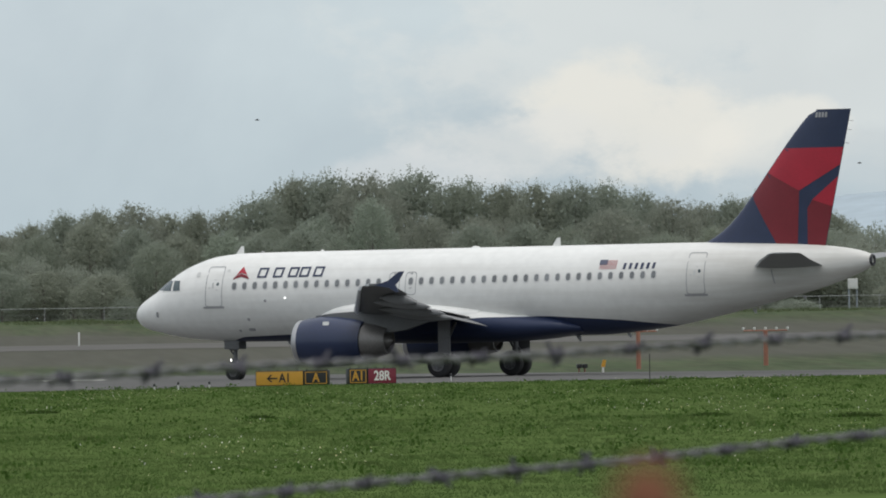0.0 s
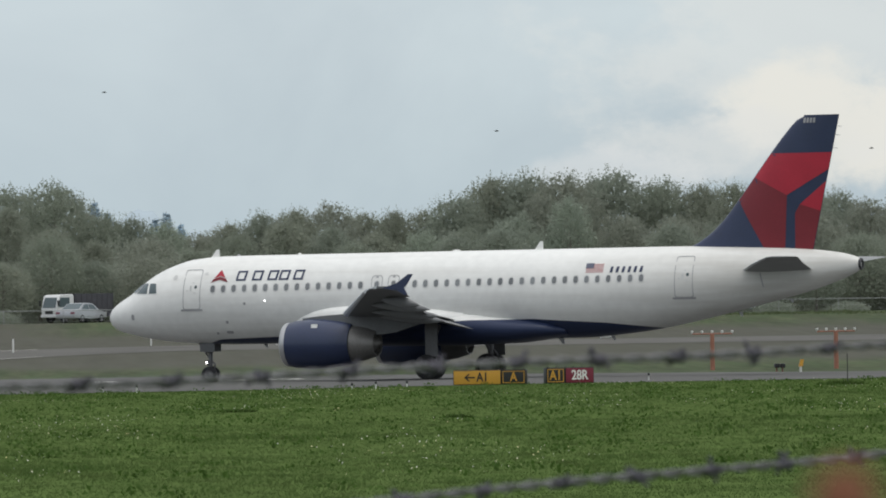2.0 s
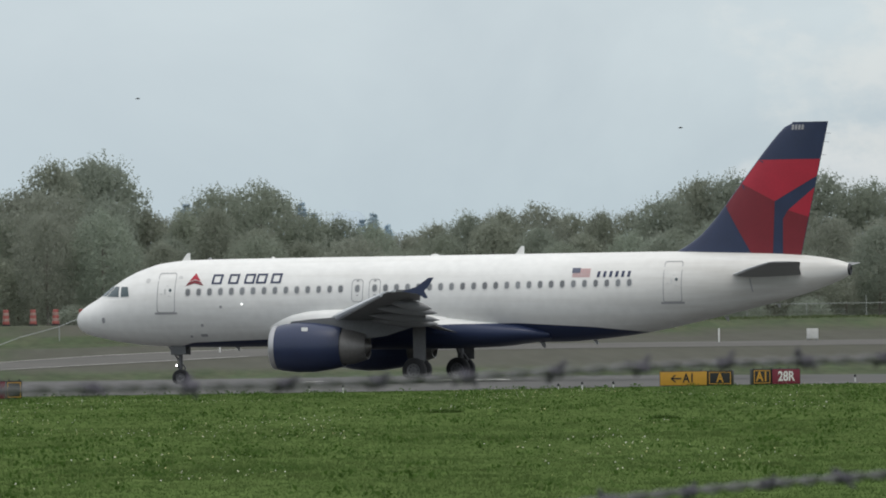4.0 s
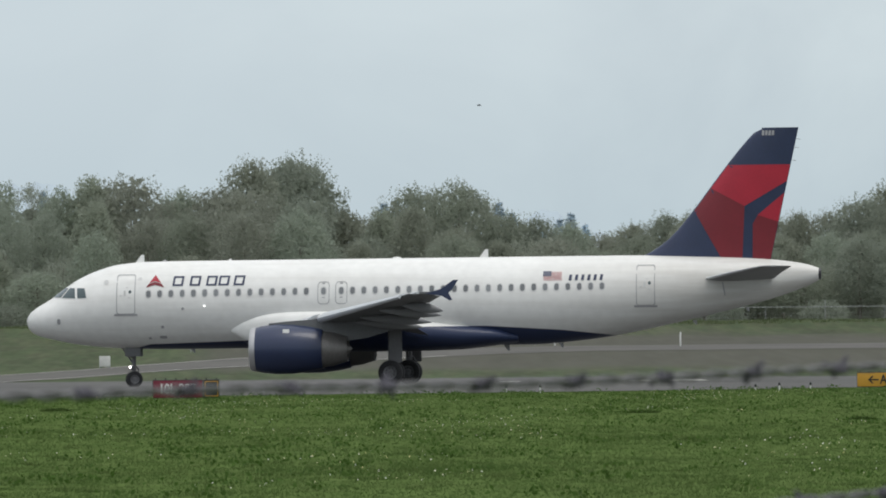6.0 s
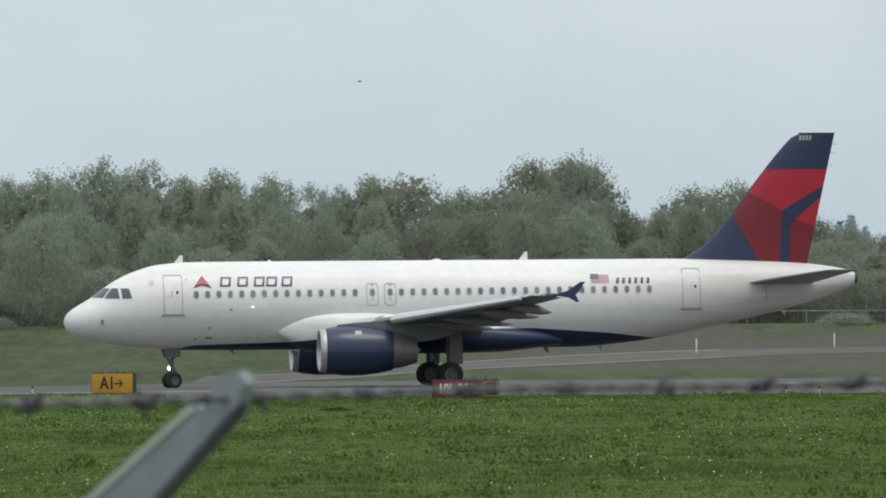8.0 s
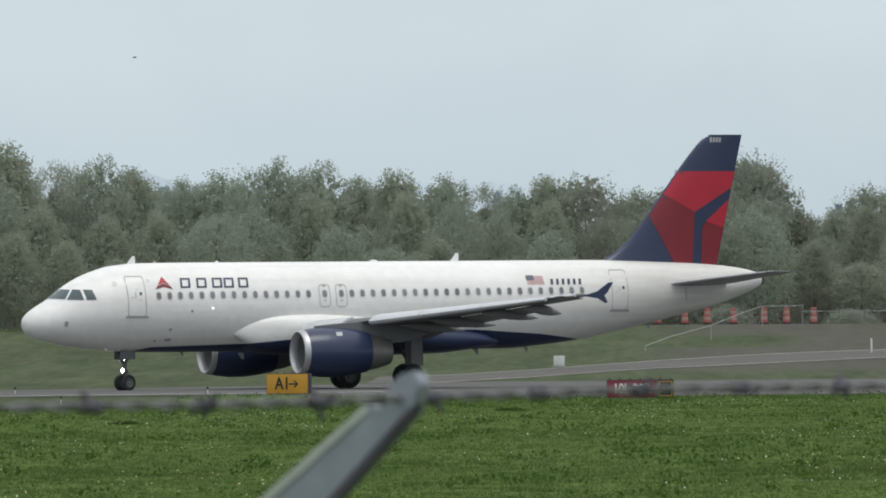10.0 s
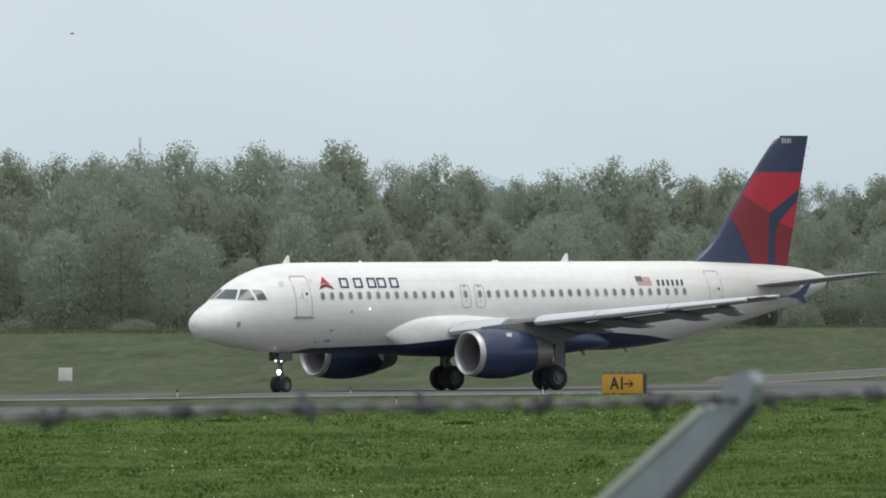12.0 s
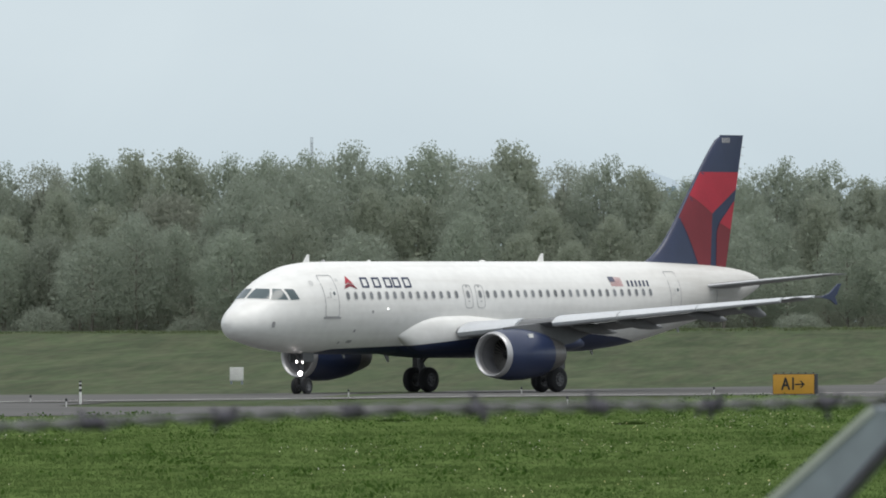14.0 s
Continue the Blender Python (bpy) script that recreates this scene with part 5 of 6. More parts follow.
for _az, _y in ((2.113, 644), (1.427, 649), (0.675, 633), (3.4, 645)):
    make_post(_az, _y, 0.85)


def make_cabinet(az, y, w, h, lift=0.0):
    root = tagged(new("equipment_cabinet"), "pale grey equipment cabinet on the grass", "cabinet", group="equipment cabinets")
    root.matrix_basis = pose(*spot(az, y))
    bm = bmesh.new()
    box(bm, -w / 2, w / 2, -0.2, 0.2, 0.05 + lift, lift + h, 0.02)
    part("body", bm, M["box"], root)
    bm = bmesh.new()
    box(bm, -w / 2 + 0.05, w / 2 - 0.05, -0.215, -0.2, lift + 0.10, lift + h - 0.06, 0.008)
    part("door", bm, M["box"], root)
    for s in (-1, 1):
        bm = bmesh.new()
        box(bm, s * w * 0.4 - 0.04, s * w * 0.4 + 0.04, -0.15, 0.15, -0.2, 0.06 + lift)
        part("foot", bm, M["galv"], root)


for _a in ((-1.03, 597, 0.62, 0.66), (-5.555, 566, 0.72, 0.78), (3.91, 649, 0.7, 0.7)):
    make_cabinet(*_a)
make_cabinet(6.34, 770, 0.72, 0.82, 1.35)


def make_approach_light(az, y, h, half):
    root = tagged(new("approach_light_bar"), "orange frame with a row of small lamps", "approach light", group="approach light bars")
    root.matrix_basis = pose(*spot(az, y))
    bm = bmesh.new()
    tube(bm, (0, 0, -0.1), (0, 0, h - 0.14), 0.13, 0.11, 10)
    part("mast", bm, M["orange"], root)
    bm = bmesh.new()
    tube(bm, (-half, 0, h - 0.12), (half, 0, h - 0.12), 0.035, n=8)
    part("crossbar", bm, M["orange"], root)
    for k in range(5):
        x = -half + 2 * half * k / 4
        bm = bmesh.new()
        revolve(bm, [(0.0, 0.03), (0.08, 0.07), (0.14, 0.06), (0.15, 0.01)], (x, 0, h - 0.10), "z", 10)
        part("lamp", bm, M["sign_white"], root)


make_approach_light(5.165, 524, 2.05, 0.95)
make_approach_light(5.86, 519, 2.0, 1.1)
make_approach_light(4.49, 545, 2.0, 1.05)

# low light units on orange stands, and a thin pole in a tuft
_root = tagged(new("slope_indicator"), "dark twin light unit on orange legs", "airfield light")
_root.matrix_basis = pose(*spot(4.855, 505))
for _x in (-0.14, 0.14):
    bm = bmesh.new()
    box(bm, _x - 0.12, _x + 0.12, -0.3, 0.2, 0.22, 0.42, 0.03)
    part("lamp_housing", bm, M["sign_black"], _root)
    bm = bmesh.new()
    tube(bm, (_x, 0, -0.05), (_x, 0, 0.24), 0.04, n=8)
    part("leg", bm, M["orange"], _root)
_root = tagged(new("wind_marker"), "small yellow marker on a short stand", "airfield marker")
_root.matrix_basis = pose(*spot(4.97, 500))
bm = bmesh.new()
tube(bm, (0, 0, -0.05), (0, 0, 0.3), 0.05, n=8)
part("stand", bm, M["sign_white"], _root)
bm = bmesh.new()
loft(bm, [[(-0.10, -0.05, 0.28), (0.10, -0.05, 0.28), (0.10, 0.05, 0.28), (-0.10, 0.05, 0.28)], [(0.0, -0.03, 0.62), (0.16, -0.03, 0.62), (0.16, 0.03, 0.62), (0.0, 0.03, 0.62)]])
part("flag_plate", bm, M["sign_yellow"], _root, smooth=False)
bm = bmesh.new()
tube(bm, (0, 0, -0.1), (0, 0, 1.15), 0.018, n=6)
tagged(part("thin_pole", bm, M["sign_black"], at=spot(5.225, 395)), "thin dark pole standing in a tuft", "pole")

# ---------------- on the dike: drums, fence, rail, vehicles ----------------
# drum colours are dulled, with haze mixed into both bands
M["drum_red"] = material("hazed_red_plastic", (0.36, 0.10, 0.085), 0.6, vary=0.15, scale=2)
M["drum_pale"] = material("hazed_reflective_band", (0.36, 0.24, 0.21), 0.6, vary=0.15, scale=2)


def make_drum():
    root = tagged(new("traffic_drum"), "orange and white banded traffic drum", "traffic drum", group="traffic drums")
    bm = bmesh.new()
    revolve(bm, [(0, 0.01), (0, 0.38), (0.09, 0.38), (0.10, 0.30)], (0, 0, 0), "z", 16)
    part("base", bm, M["tyre"], root)
    for k in range(5):
        z0 = 0.10 + 0.18 * k
        bm = bmesh.new()
        r = 0.29 - 0.015 * k
        revolve(bm, [(z0, r), (z0 + 0.02, r + 0.012), (z0 + 0.16, r + 0.005), (z0 + 0.18, r - 0.012)] + ([(z0 + 0.185, 0.02)] if k == 4 else []), (0, 0, 0), "z", 18)
        part("band", bm, M["drum_red" if k % 2 == 0 else "drum_pale"], root)
    return root


_drum = make_drum()
for _k, _az in enumerate((-0.712, -0.58, -0.49, -0.342, -0.219, -0.077, 0.09, 0.213, 0.36)):
    _m = pose(*spot(_az, 764 + 0.6 * (_k % 3), 0.0), 0, 0, 40 * _k)
    _o = _drum if _k == 0 else copy_thing(_drum, _m)
    _o.matrix_basis = _m
    _o.scale = (0.88, 0.88, 1.18)


def make_dike_fence():
    root = tagged(new("wire_fence"), "long wire fence with thin steel posts on the dike", "fence")
    k, az = 0, 0.30
    pts = []
    while az < 7.4:
        p = spot(az, 757)
        pts.append(p)
        bm = bmesh.new()
        tube(bm, (p.x, p.y, p.z - 0.2), (p.x, p.y, p.z + (1.5 if k % 4 == 0 else 1.0)), 0.024, n=6)
        part("post", bm, M["fence_grey"], root)
        az += math.degrees(4.3 / 757)
        k += 1
    for z, r in ((0.95, 0.026), (0.5, 0.006), (0.2, 0.006)):
        bm = bmesh.new()
        for a, b in zip(pts, pts[1:]):
            tube(bm, a + Vector((0, 0, z)), b + Vector((0, 0, z)), r, n=5)
        part("rail" if r > 0.02 else "wire", bm, M["fence_grey"], root)
    bm = bmesh.new()
    way = [spot(-0.56, 640, 0.35), spot(-0.42, 662, 0.6), spot(-0.2, 700, 0.9), spot(-0.03, 735, 1.2), spot(0.08, 753, 1.4), spot(0.30, 757, 1.35)]
    for a, b in zip(way, way[1:]):
        tube(bm, a, b, 0.022, n=6)
    for a in way[::2]:
        tube(bm, a - Vector((0, 0, 1.6)), a, 0.03, n=6)
    part("hand_rail", bm, M["fence_grey"], root, "pale rail that runs down the slope")


make_dike_fence()
M["truck_white"] = material("white_truck_paint", (0.72, 0.72, 0.72), 0.35, vary=0.06, scale=2)
# dark body colour raised a little to carry haze
M["canvas"] = material("dark_stake_body", (0.062, 0.062, 0.072), 0.8, vary=0.2, scale=2)
M["silver"] = material("silver_car_paint", (0.44, 0.45, 0.47), 0.3, metal=0.5, vary=0.05)


def side_profile(bm, outline, y0, y1, inset=0.0, mat=0):
    """A body from its outline in x and z, across from y0 to y1, with slightly drawn-in flanks."""
    cx = sum(p[0] for p in outline) / len(outline)
    cz = sum(p[1] for p in outline) / len(outline)
    sh = lambda s: [(cx + (x - cx) * s, cz + (z - cz) * s) for x, z in outline]
    rings = [[(x, y0, z) for x, z in sh(1 - inset)], [(x, y0 + 0.08, z) for x, z in outline], [(x, y1 - 0.08, z) for x, z in outline], [(x, y1, z) for x, z in sh(1 - inset)]]
    return loft(bm, rings, mat=mat)


ROLLERS = []


def make_vehicle_wheels(root, xs, half, r, w):
    for x in xs:
        for y in (-half, half):
            o = part("wheel", wheel_mesh("wheel", r, w), [M["tyre"], M["rim"]], root)
            o.location = (x, y, r)
            ROLLERS.append((root, o, (x, y, r), r))


def make_truck():
    """Cab-over lorry; -x is its front."""
    root = tagged(new("box_truck"), "white cab-over truck with a dark high-sided body", "truck")
    bm = bmesh.new()
    side_profile(bm, [(0.0, 0.45), (-0.03, 1.05), (0.22, 1.95), (0.35, 2.05), (1.5, 2.08), (1.55, 1.9), (1.55, 0.5)], -0.95, 0.95, 0.03)
    cab = part("cab", bm, M["truck_white"], root, "white cab")
    bm = bmesh.new()
    loft(bm, [[(-0.045, -0.80, 1.12), (-0.045, 0.80, 1.12), (0.175, 0.72, 1.86), (0.175, -0.72, 1.86)], [(-0.02, -0.80, 1.12), (-0.02, 0.80, 1.12), (0.20, 0.72, 1.86), (0.20, -0.72, 1.86)]])
    part("windscreen", bm, M["glass"], cab)
    for y in (-0.955, 0.955):
        bm = bmesh.new()
        pts = [(0.12, 1.15), (0.30, 1.85), (1.15, 1.85), (1.15, 1.15)]
        loft(bm, [[(x, y - 0.01, z) for x, z in pts], [(x, y + 0.01, z) for x, z in pts]])
        part("side_window", bm, M["glass"], cab)
        bm = bmesh.new()
        box(bm, -0.05, 0.05, y * 1.18 - 0.08, y * 1.18 + 0.08, 1.25, 1.65, 0.02)
        part("mirror", bm, M["sign_black"], cab)
    for y in (-0.68, 0.68):
        bm = bmesh.new()
        box(bm, -0.06, 0.0, y - 0.16, y + 0.16, 0.72, 0.88, 0.02)
        part("headlight", bm, M["sign_white"], cab)
    bm = bmesh.new()
    box(bm, -0.10, 0.05, -0.92, 0.92, 0.40, 0.60, 0.03)
    part("bumper", bm, M["truck_white"], cab)
    bm = bmesh.new()
    box(bm, -0.055, 0.0, -0.45, 0.45, 0.66, 0.90, 0.02)
    part("grille", bm, M["sign_black"], cab)
    bm = bmesh.new()
    box(bm, 1.62, 5.1, -1.05, 1.05, 0.42, 2.12, 0.02)
    load = part("load_body", bm, M["canvas"], root, "dark high-sided load body")
    for k in range(8):
        for y in (-1.06, 1.06):
            bm = bmesh.new()
            box(bm, 1.7 + 0.47 * k, 1.76 + 0.47 * k, y - 0.015, y + 0.015, 0.42, 2.15)
            part("stake", bm, M["canvas"], load)
    bm = bmesh.new()
    box(bm, 0.2, 5.0, -0.4, 0.4, 0.50, 0.74, 0.02)
    part("chassis", bm, M["sign_black"], root)
    make_vehicle_wheels(root, (0.75, 4.0), 0.85, 0.38, 0.24)
    return root


def make_car():
    """Saloon; -x is its front, so it is turned about to drive to the right."""
    root = tagged(new("sedan_car"), "silver four-door saloon car on the dike road", "car")
    bm = bmesh.new()
    side_profile(bm, [(-0.02, 0.35), (0.0, 0.62), (0.15, 0.74), (1.05, 0.90), (3.55, 0.95), (4.45, 0.88), (4.55, 0.6), (4.5, 0.32), (2.2, 0.25)], -0.87, 0.87, 0.05)
    body = part("body", bm, M["silver"], root)
    bm = bmesh.new()
    outline = [(1.0, 0.88), (1.75, 1.36), (2.3, 1.42), (3.1, 1.38), (3.85, 0.93)]
    loft(bm, [[(x, -0.80 + 0.28 * (z - 0.88), z) for x, z in outline], [(x, 0.80 - 0.28 * (z - 0.88), z) for x, z in outline]])
    part("cabin_roof", bm, M["silver"], body)
    for s in (-1, 1):
        for pts in ([(1.32, 0.95), (1.82, 1.30), (2.35, 1.34), (2.35, 0.96)], [(2.43, 0.96), (2.43, 1.34), (3.0, 1.30), (3.48, 0.98)]):
            bm = bmesh.new()
            loft(bm, [[(x, s * (0.80 - 0.28 * (z - 0.88) + o), z) for x, z in pts] for o in (-0.004, 0.012)])
            part("side_window", bm, M["glass"], body)
    for pts in ([(1.09, 0.92), (1.70, 1.31)], [(3.78, 0.95), (3.15, 1.34)]):
        bm = bmesh.new()
        (xa, za), (xb, zb) = pts
        loft(bm, [[(xa, -0.7, za + o), (xa, 0.7, za + o), (xb, 0.62, zb + o), (xb, -0.62, zb + o)] for o in (0.0, 0.035)])
        part("window", bm, M["glass"], body)
    for x, c in ((0.03, "sign_white"), (4.5, "sign_red")):
        for y in (-0.62, 0.62):
            bm = bmesh.new()
            box(bm, x - 0.05, x + 0.05, y - 0.17, y + 0.17, 0.62, 0.76, 0.02)
            part("light", bm, M[c], body)
    make_vehicle_wheels(root, (0.85, 3.55), 0.78, 0.31, 0.20)
    return root


truck, car = make_truck(), make_car()

# ---------------- barbed wire fence close to the eye ----------------
FENCE_AZ, FENCE_OFF = 33.5, 4.02
FX, FY = math.sin(radians(FENCE_AZ)), math.cos(radians(FENCE_AZ))      # along the fence, away to the right
NX, NY = -FY, FX                                                        # across it, away from the eye


def fence_point(az, up, out=0.0):
    """On the fence line where it meets the bearing az; out: metres towards the eye."""
    d = FENCE_OFF / math.sin(radians(FENCE_AZ - az))
    return Vector((d * math.sin(radians(az)) - NX * out, d * math.cos(radians(az)) - NY * out, EYE + up))


M["barb"] = material("dark_weathered_barbs", (0.075, 0.070, 0.088), 0.8, vary=0.3, scale=30, fine=200)
M["wire"] = material("weathered_barbed_wire", (0.17, 0.168, 0.175), 0.6, metal=0.4, vary=0.3, scale=30, fine=200)


def make_strand(ups, az0, az1, spacing, seed, name_label, out=0.0, skew=0.0):
    """Two twisted wires with a four-pointed barb at even steps."""
    rng = random.Random(seed)
    root = tagged(new("barbed_wire"), name_label, "barbed wire", group="barbed wires")
    a, b = fence_point(az0, ups[0], out), fence_point(az1, ups[1], out)
    length = (b - a).length
    d = (b - a).normalized()
    u = Vector((0, 0, 1))
    v = d.cross(u).normalized()
    for ph in (0, math.pi):
        bm = bmesh.new()
        steps = int(length / 0.012)
        rings = []
        for k in range(steps + 1):
            s = length * k / steps
            t = 2 * math.pi * s / 0.075 + ph
            sag = 0.0022 * math.sin(s * 2.2) + 0.0012 * math.sin(s * 7.1 + seed)
            c = a + d * s + u * (0.0021 * math.cos(t) + sag) + v * 0.0021 * math.sin(t)
            rings.append([c + u * 0.0018 * math.cos(q) + v * 0.0018 * math.sin(q) for q in (0, 1.257, 2.513, 3.77, 5.027)])
        loft(bm, rings)
        part("twisted_wire", bm, M["wire"], root)
    n = int(length / spacing)
    for k in range(n):
        s = skew + spacing * k
        sag = 0.0022 * math.sin(s * 2.2) + 0.0012 * math.sin(s * 7.1 + seed)
        c = a + d * s + u * sag
        bm = bmesh.new()
        for j in range(2):
            ang = rng.uniform(0, math.pi)
            w = u * math.cos(ang) + v * math.sin(ang)
            p = c + d * (0.006 * (j - 0.5))
            tube(bm, p - w * rng.uniform(0.005, 0.011) - d * 0.005, p + w * rng.uniform(0.005, 0.011) + d * 0.005, 0.0018, n=5)
        for q in range(3):
            e = u * rng.uniform(-0.0012, 0.0012)
            tube(bm, c + e + d * (-0.009 + 0.006 * q), c - e + d * (-0.004 + 0.006 * q), 0.0044, n=8)
        part("barb", bm, M["barb"], root)


make_strand((-0.0526, -0.0066), -9.0, 8.5, 0.125, 3, "top strand of weathered barbed wire", skew=0.054)
make_strand((-0.182, -0.083), -9.0, 8.5, 0.1205, 8, "lower strand of weathered barbed wire", out=-0.03, skew=0.02)


def make_fence_arm(az):
    """Steel post of the boundary fence; its slotted arm leans out at 45 degrees and holds the wires."""
    root = tagged(new("fence_post"), "galvanised fence post with an arm for barbed wire", "fence post", group="fence posts")
    tip = fence_point(az, -0.0240)
    out = Vector((-NX, -NY, 0))
    along = Vector((FX, FY, 0))
    ax = (out * 1.12 + Vector((0, 0, 1))).normalized()
    nrm = ax.cross(along).normalized()
    foot = tip - ax * 0.46
    bm = bmesh.new()
    # a pressed steel strip on edge, with a notch for the top wire
    outline = [(0.0, -0.0240), (0.30, -0.0240), (0.452, -0.0235), (0.468, -0.013), (0.470, -0.004), (0.460, 0.002), (0.446, 0.002), (0.443, -0.005), (0.432, -0.005), (0.428, 0.0045), (0.30, 0.0175), (0.0, 0.0175)]
    loft(bm, [[foot + ax * s + nrm * max(q, low) + along * e for s, q in outline] for e, low in ((-0.0075, -0.0230), (0.0065, -0.033))])
    bmesh.ops.bevel(bm, geom=bm.edges, offset=0.0009, segments=2, affect="EDGES")
    arm = part("arm", bm, M["galv"], root, "angled galvanised arm")
    # added pale strip stands for light caught by the up-facing edge
    bm = bmesh.new()
    rim = [(0.0, 0.0120), (0.30, 0.0120), (0.425, 0.0005), (0.425, 0.0055), (0.30, 0.0185), (0.0, 0.0185)]
    loft(bm, [[foot + ax * s + nrm * q + along * e for s, q in rim] for e in (-0.0088, -0.0070)])
    part("lit_edge", bm, M["pale_zinc"], arm, "pale strip for the light on the upper edge")
    # strip in the dark barb colour, standing for shade on the down-facing lower edge
    bm = bmesh.new()
    fold = [(0.0, -0.0268), (0.30, -0.0268), (0.450, -0.0252), (0.458, -0.0225), (0.450, -0.0205), (0.30, -0.0215), (0.0, -0.0215)]
    loft(bm, [[foot + ax * s + nrm * q + along * e for s, q in fold] for e in (-0.0095, -0.0005)])
    part("shade_edge", bm, M["barb"], arm, "dark strip for the shaded lower edge")
    for s in (0.4375, 0.16):
        bm = bmesh.new()
        c = foot + ax * s
        tube(bm, c - along * 0.012 - nrm * 0.001, c + along * 0.012 - nrm * 0.001, 0.003, n=6)
        part("wire_clip", bm, M["barb"], arm)
    bm = bmesh.new()
    tube(bm, (foot.x, foot.y, -0.1), (foot.x, foot.y, foot.z + 0.03), 0.03, n=16)
    part("post", bm, M["galv"], root)
    bm = bmesh.new()
    revolve(bm, [(-0.02, 0.034), (0.04, 0.034), (0.06, 0.02), (0.065, 0.005)], (foot.x, foot.y, foot.z), "z", 16)
    part("cap", bm, M["galv"], root)


make_fence_arm(-1.86)

# rusty stake close to the eye
_root = tagged(new("rusty_stake"), "rust-brown iron stake with a rounded top", "stake")
_root.location = (1.25 * math.sin(radians(5.2)), 1.25 * math.cos(radians(5.2)), 0)
bm = bmesh.new()
revolve(bm, [(-0.1, 0.0045), (EYE - 0.024, 0.0045), (EYE - 0.0185, 0.0038), (EYE - 0.0165, 0.001)], (0, 0, 0), "z", 14)
part("shaft", bm, M["rust"], _root)

# ---------------- birds ----------------
M["plumage"] = material("dark_plumage", (0.03, 0.03, 0.033), 0.8)


def make_bird():
    root = tagged(new("bird"), "small dark bird in flight", "bird", group="birds in flight")
    bm = bmesh.new()
    revolve(bm, [(-0.10, 0.003), (-0.07, 0.018), (0.0, 0.026), (0.06, 0.016), (0.11, 0.004)], (0, 0, 0), n=10)
    part("body", bm, M["plumage"], root)
    for s in (-1, 1):
        bm = bmesh.new()
        loft(bm, [[(-0.03, 0, 0.0), (0.04, 0, 0.0), (0.04, 0, 0.008), (-0.03, 0, 0.008)], [(-0.02, s * 0.07, 0.035), (0.03, s * 0.07, 0.035), (0.03, s * 0.07, 0.04), (-0.02, s * 0.07, 0.04)], [(0.03, s * 0.16, 0.02), (0.05, s * 0.16, 0.02), (0.05, s * 0.16, 0.022), (0.03, s * 0.16, 0.022)]])
        part("wing", bm, M["plumage"], root, smooth=False)
    return root


BIRDS = [make_bird()]
BIRDS += [copy_thing(BIRDS[0], pose(0, 300, 20)) for _k in range(2)]
# ---------------- grass, flowers and markings ----------------
M["blade"] = material("grass_blades", (0.084, 0.135, 0.040), 0.8, vary=0.14, scale=0.8, fine=3.0, second=(0.102, 0.136, 0.048), amount=0.5, island=0.05, spec=0.02, through_light=0.72, stretch=(1, 0.06, 1))
M["weed"] = material("dark_weed_leaves", (0.066, 0.120, 0.026), 0.7, vary=0.2, scale=0.5, fine=4, island=0.10, spec=0.1, through_light=0.45)
M["brow"] = material("long_dike_grass", (0.115, 0.145, 0.072), 0.8, vary=0.15, scale=0.2, fine=1.5, island=0.08, spec=0.1, through_light=0.5)
M["petal"] = material("white_and_yellow_petals", (0.80, 0.80, 0.72), 0.7, scale=3, second=(0.70, 0.62, 0.22), amount=0.8)


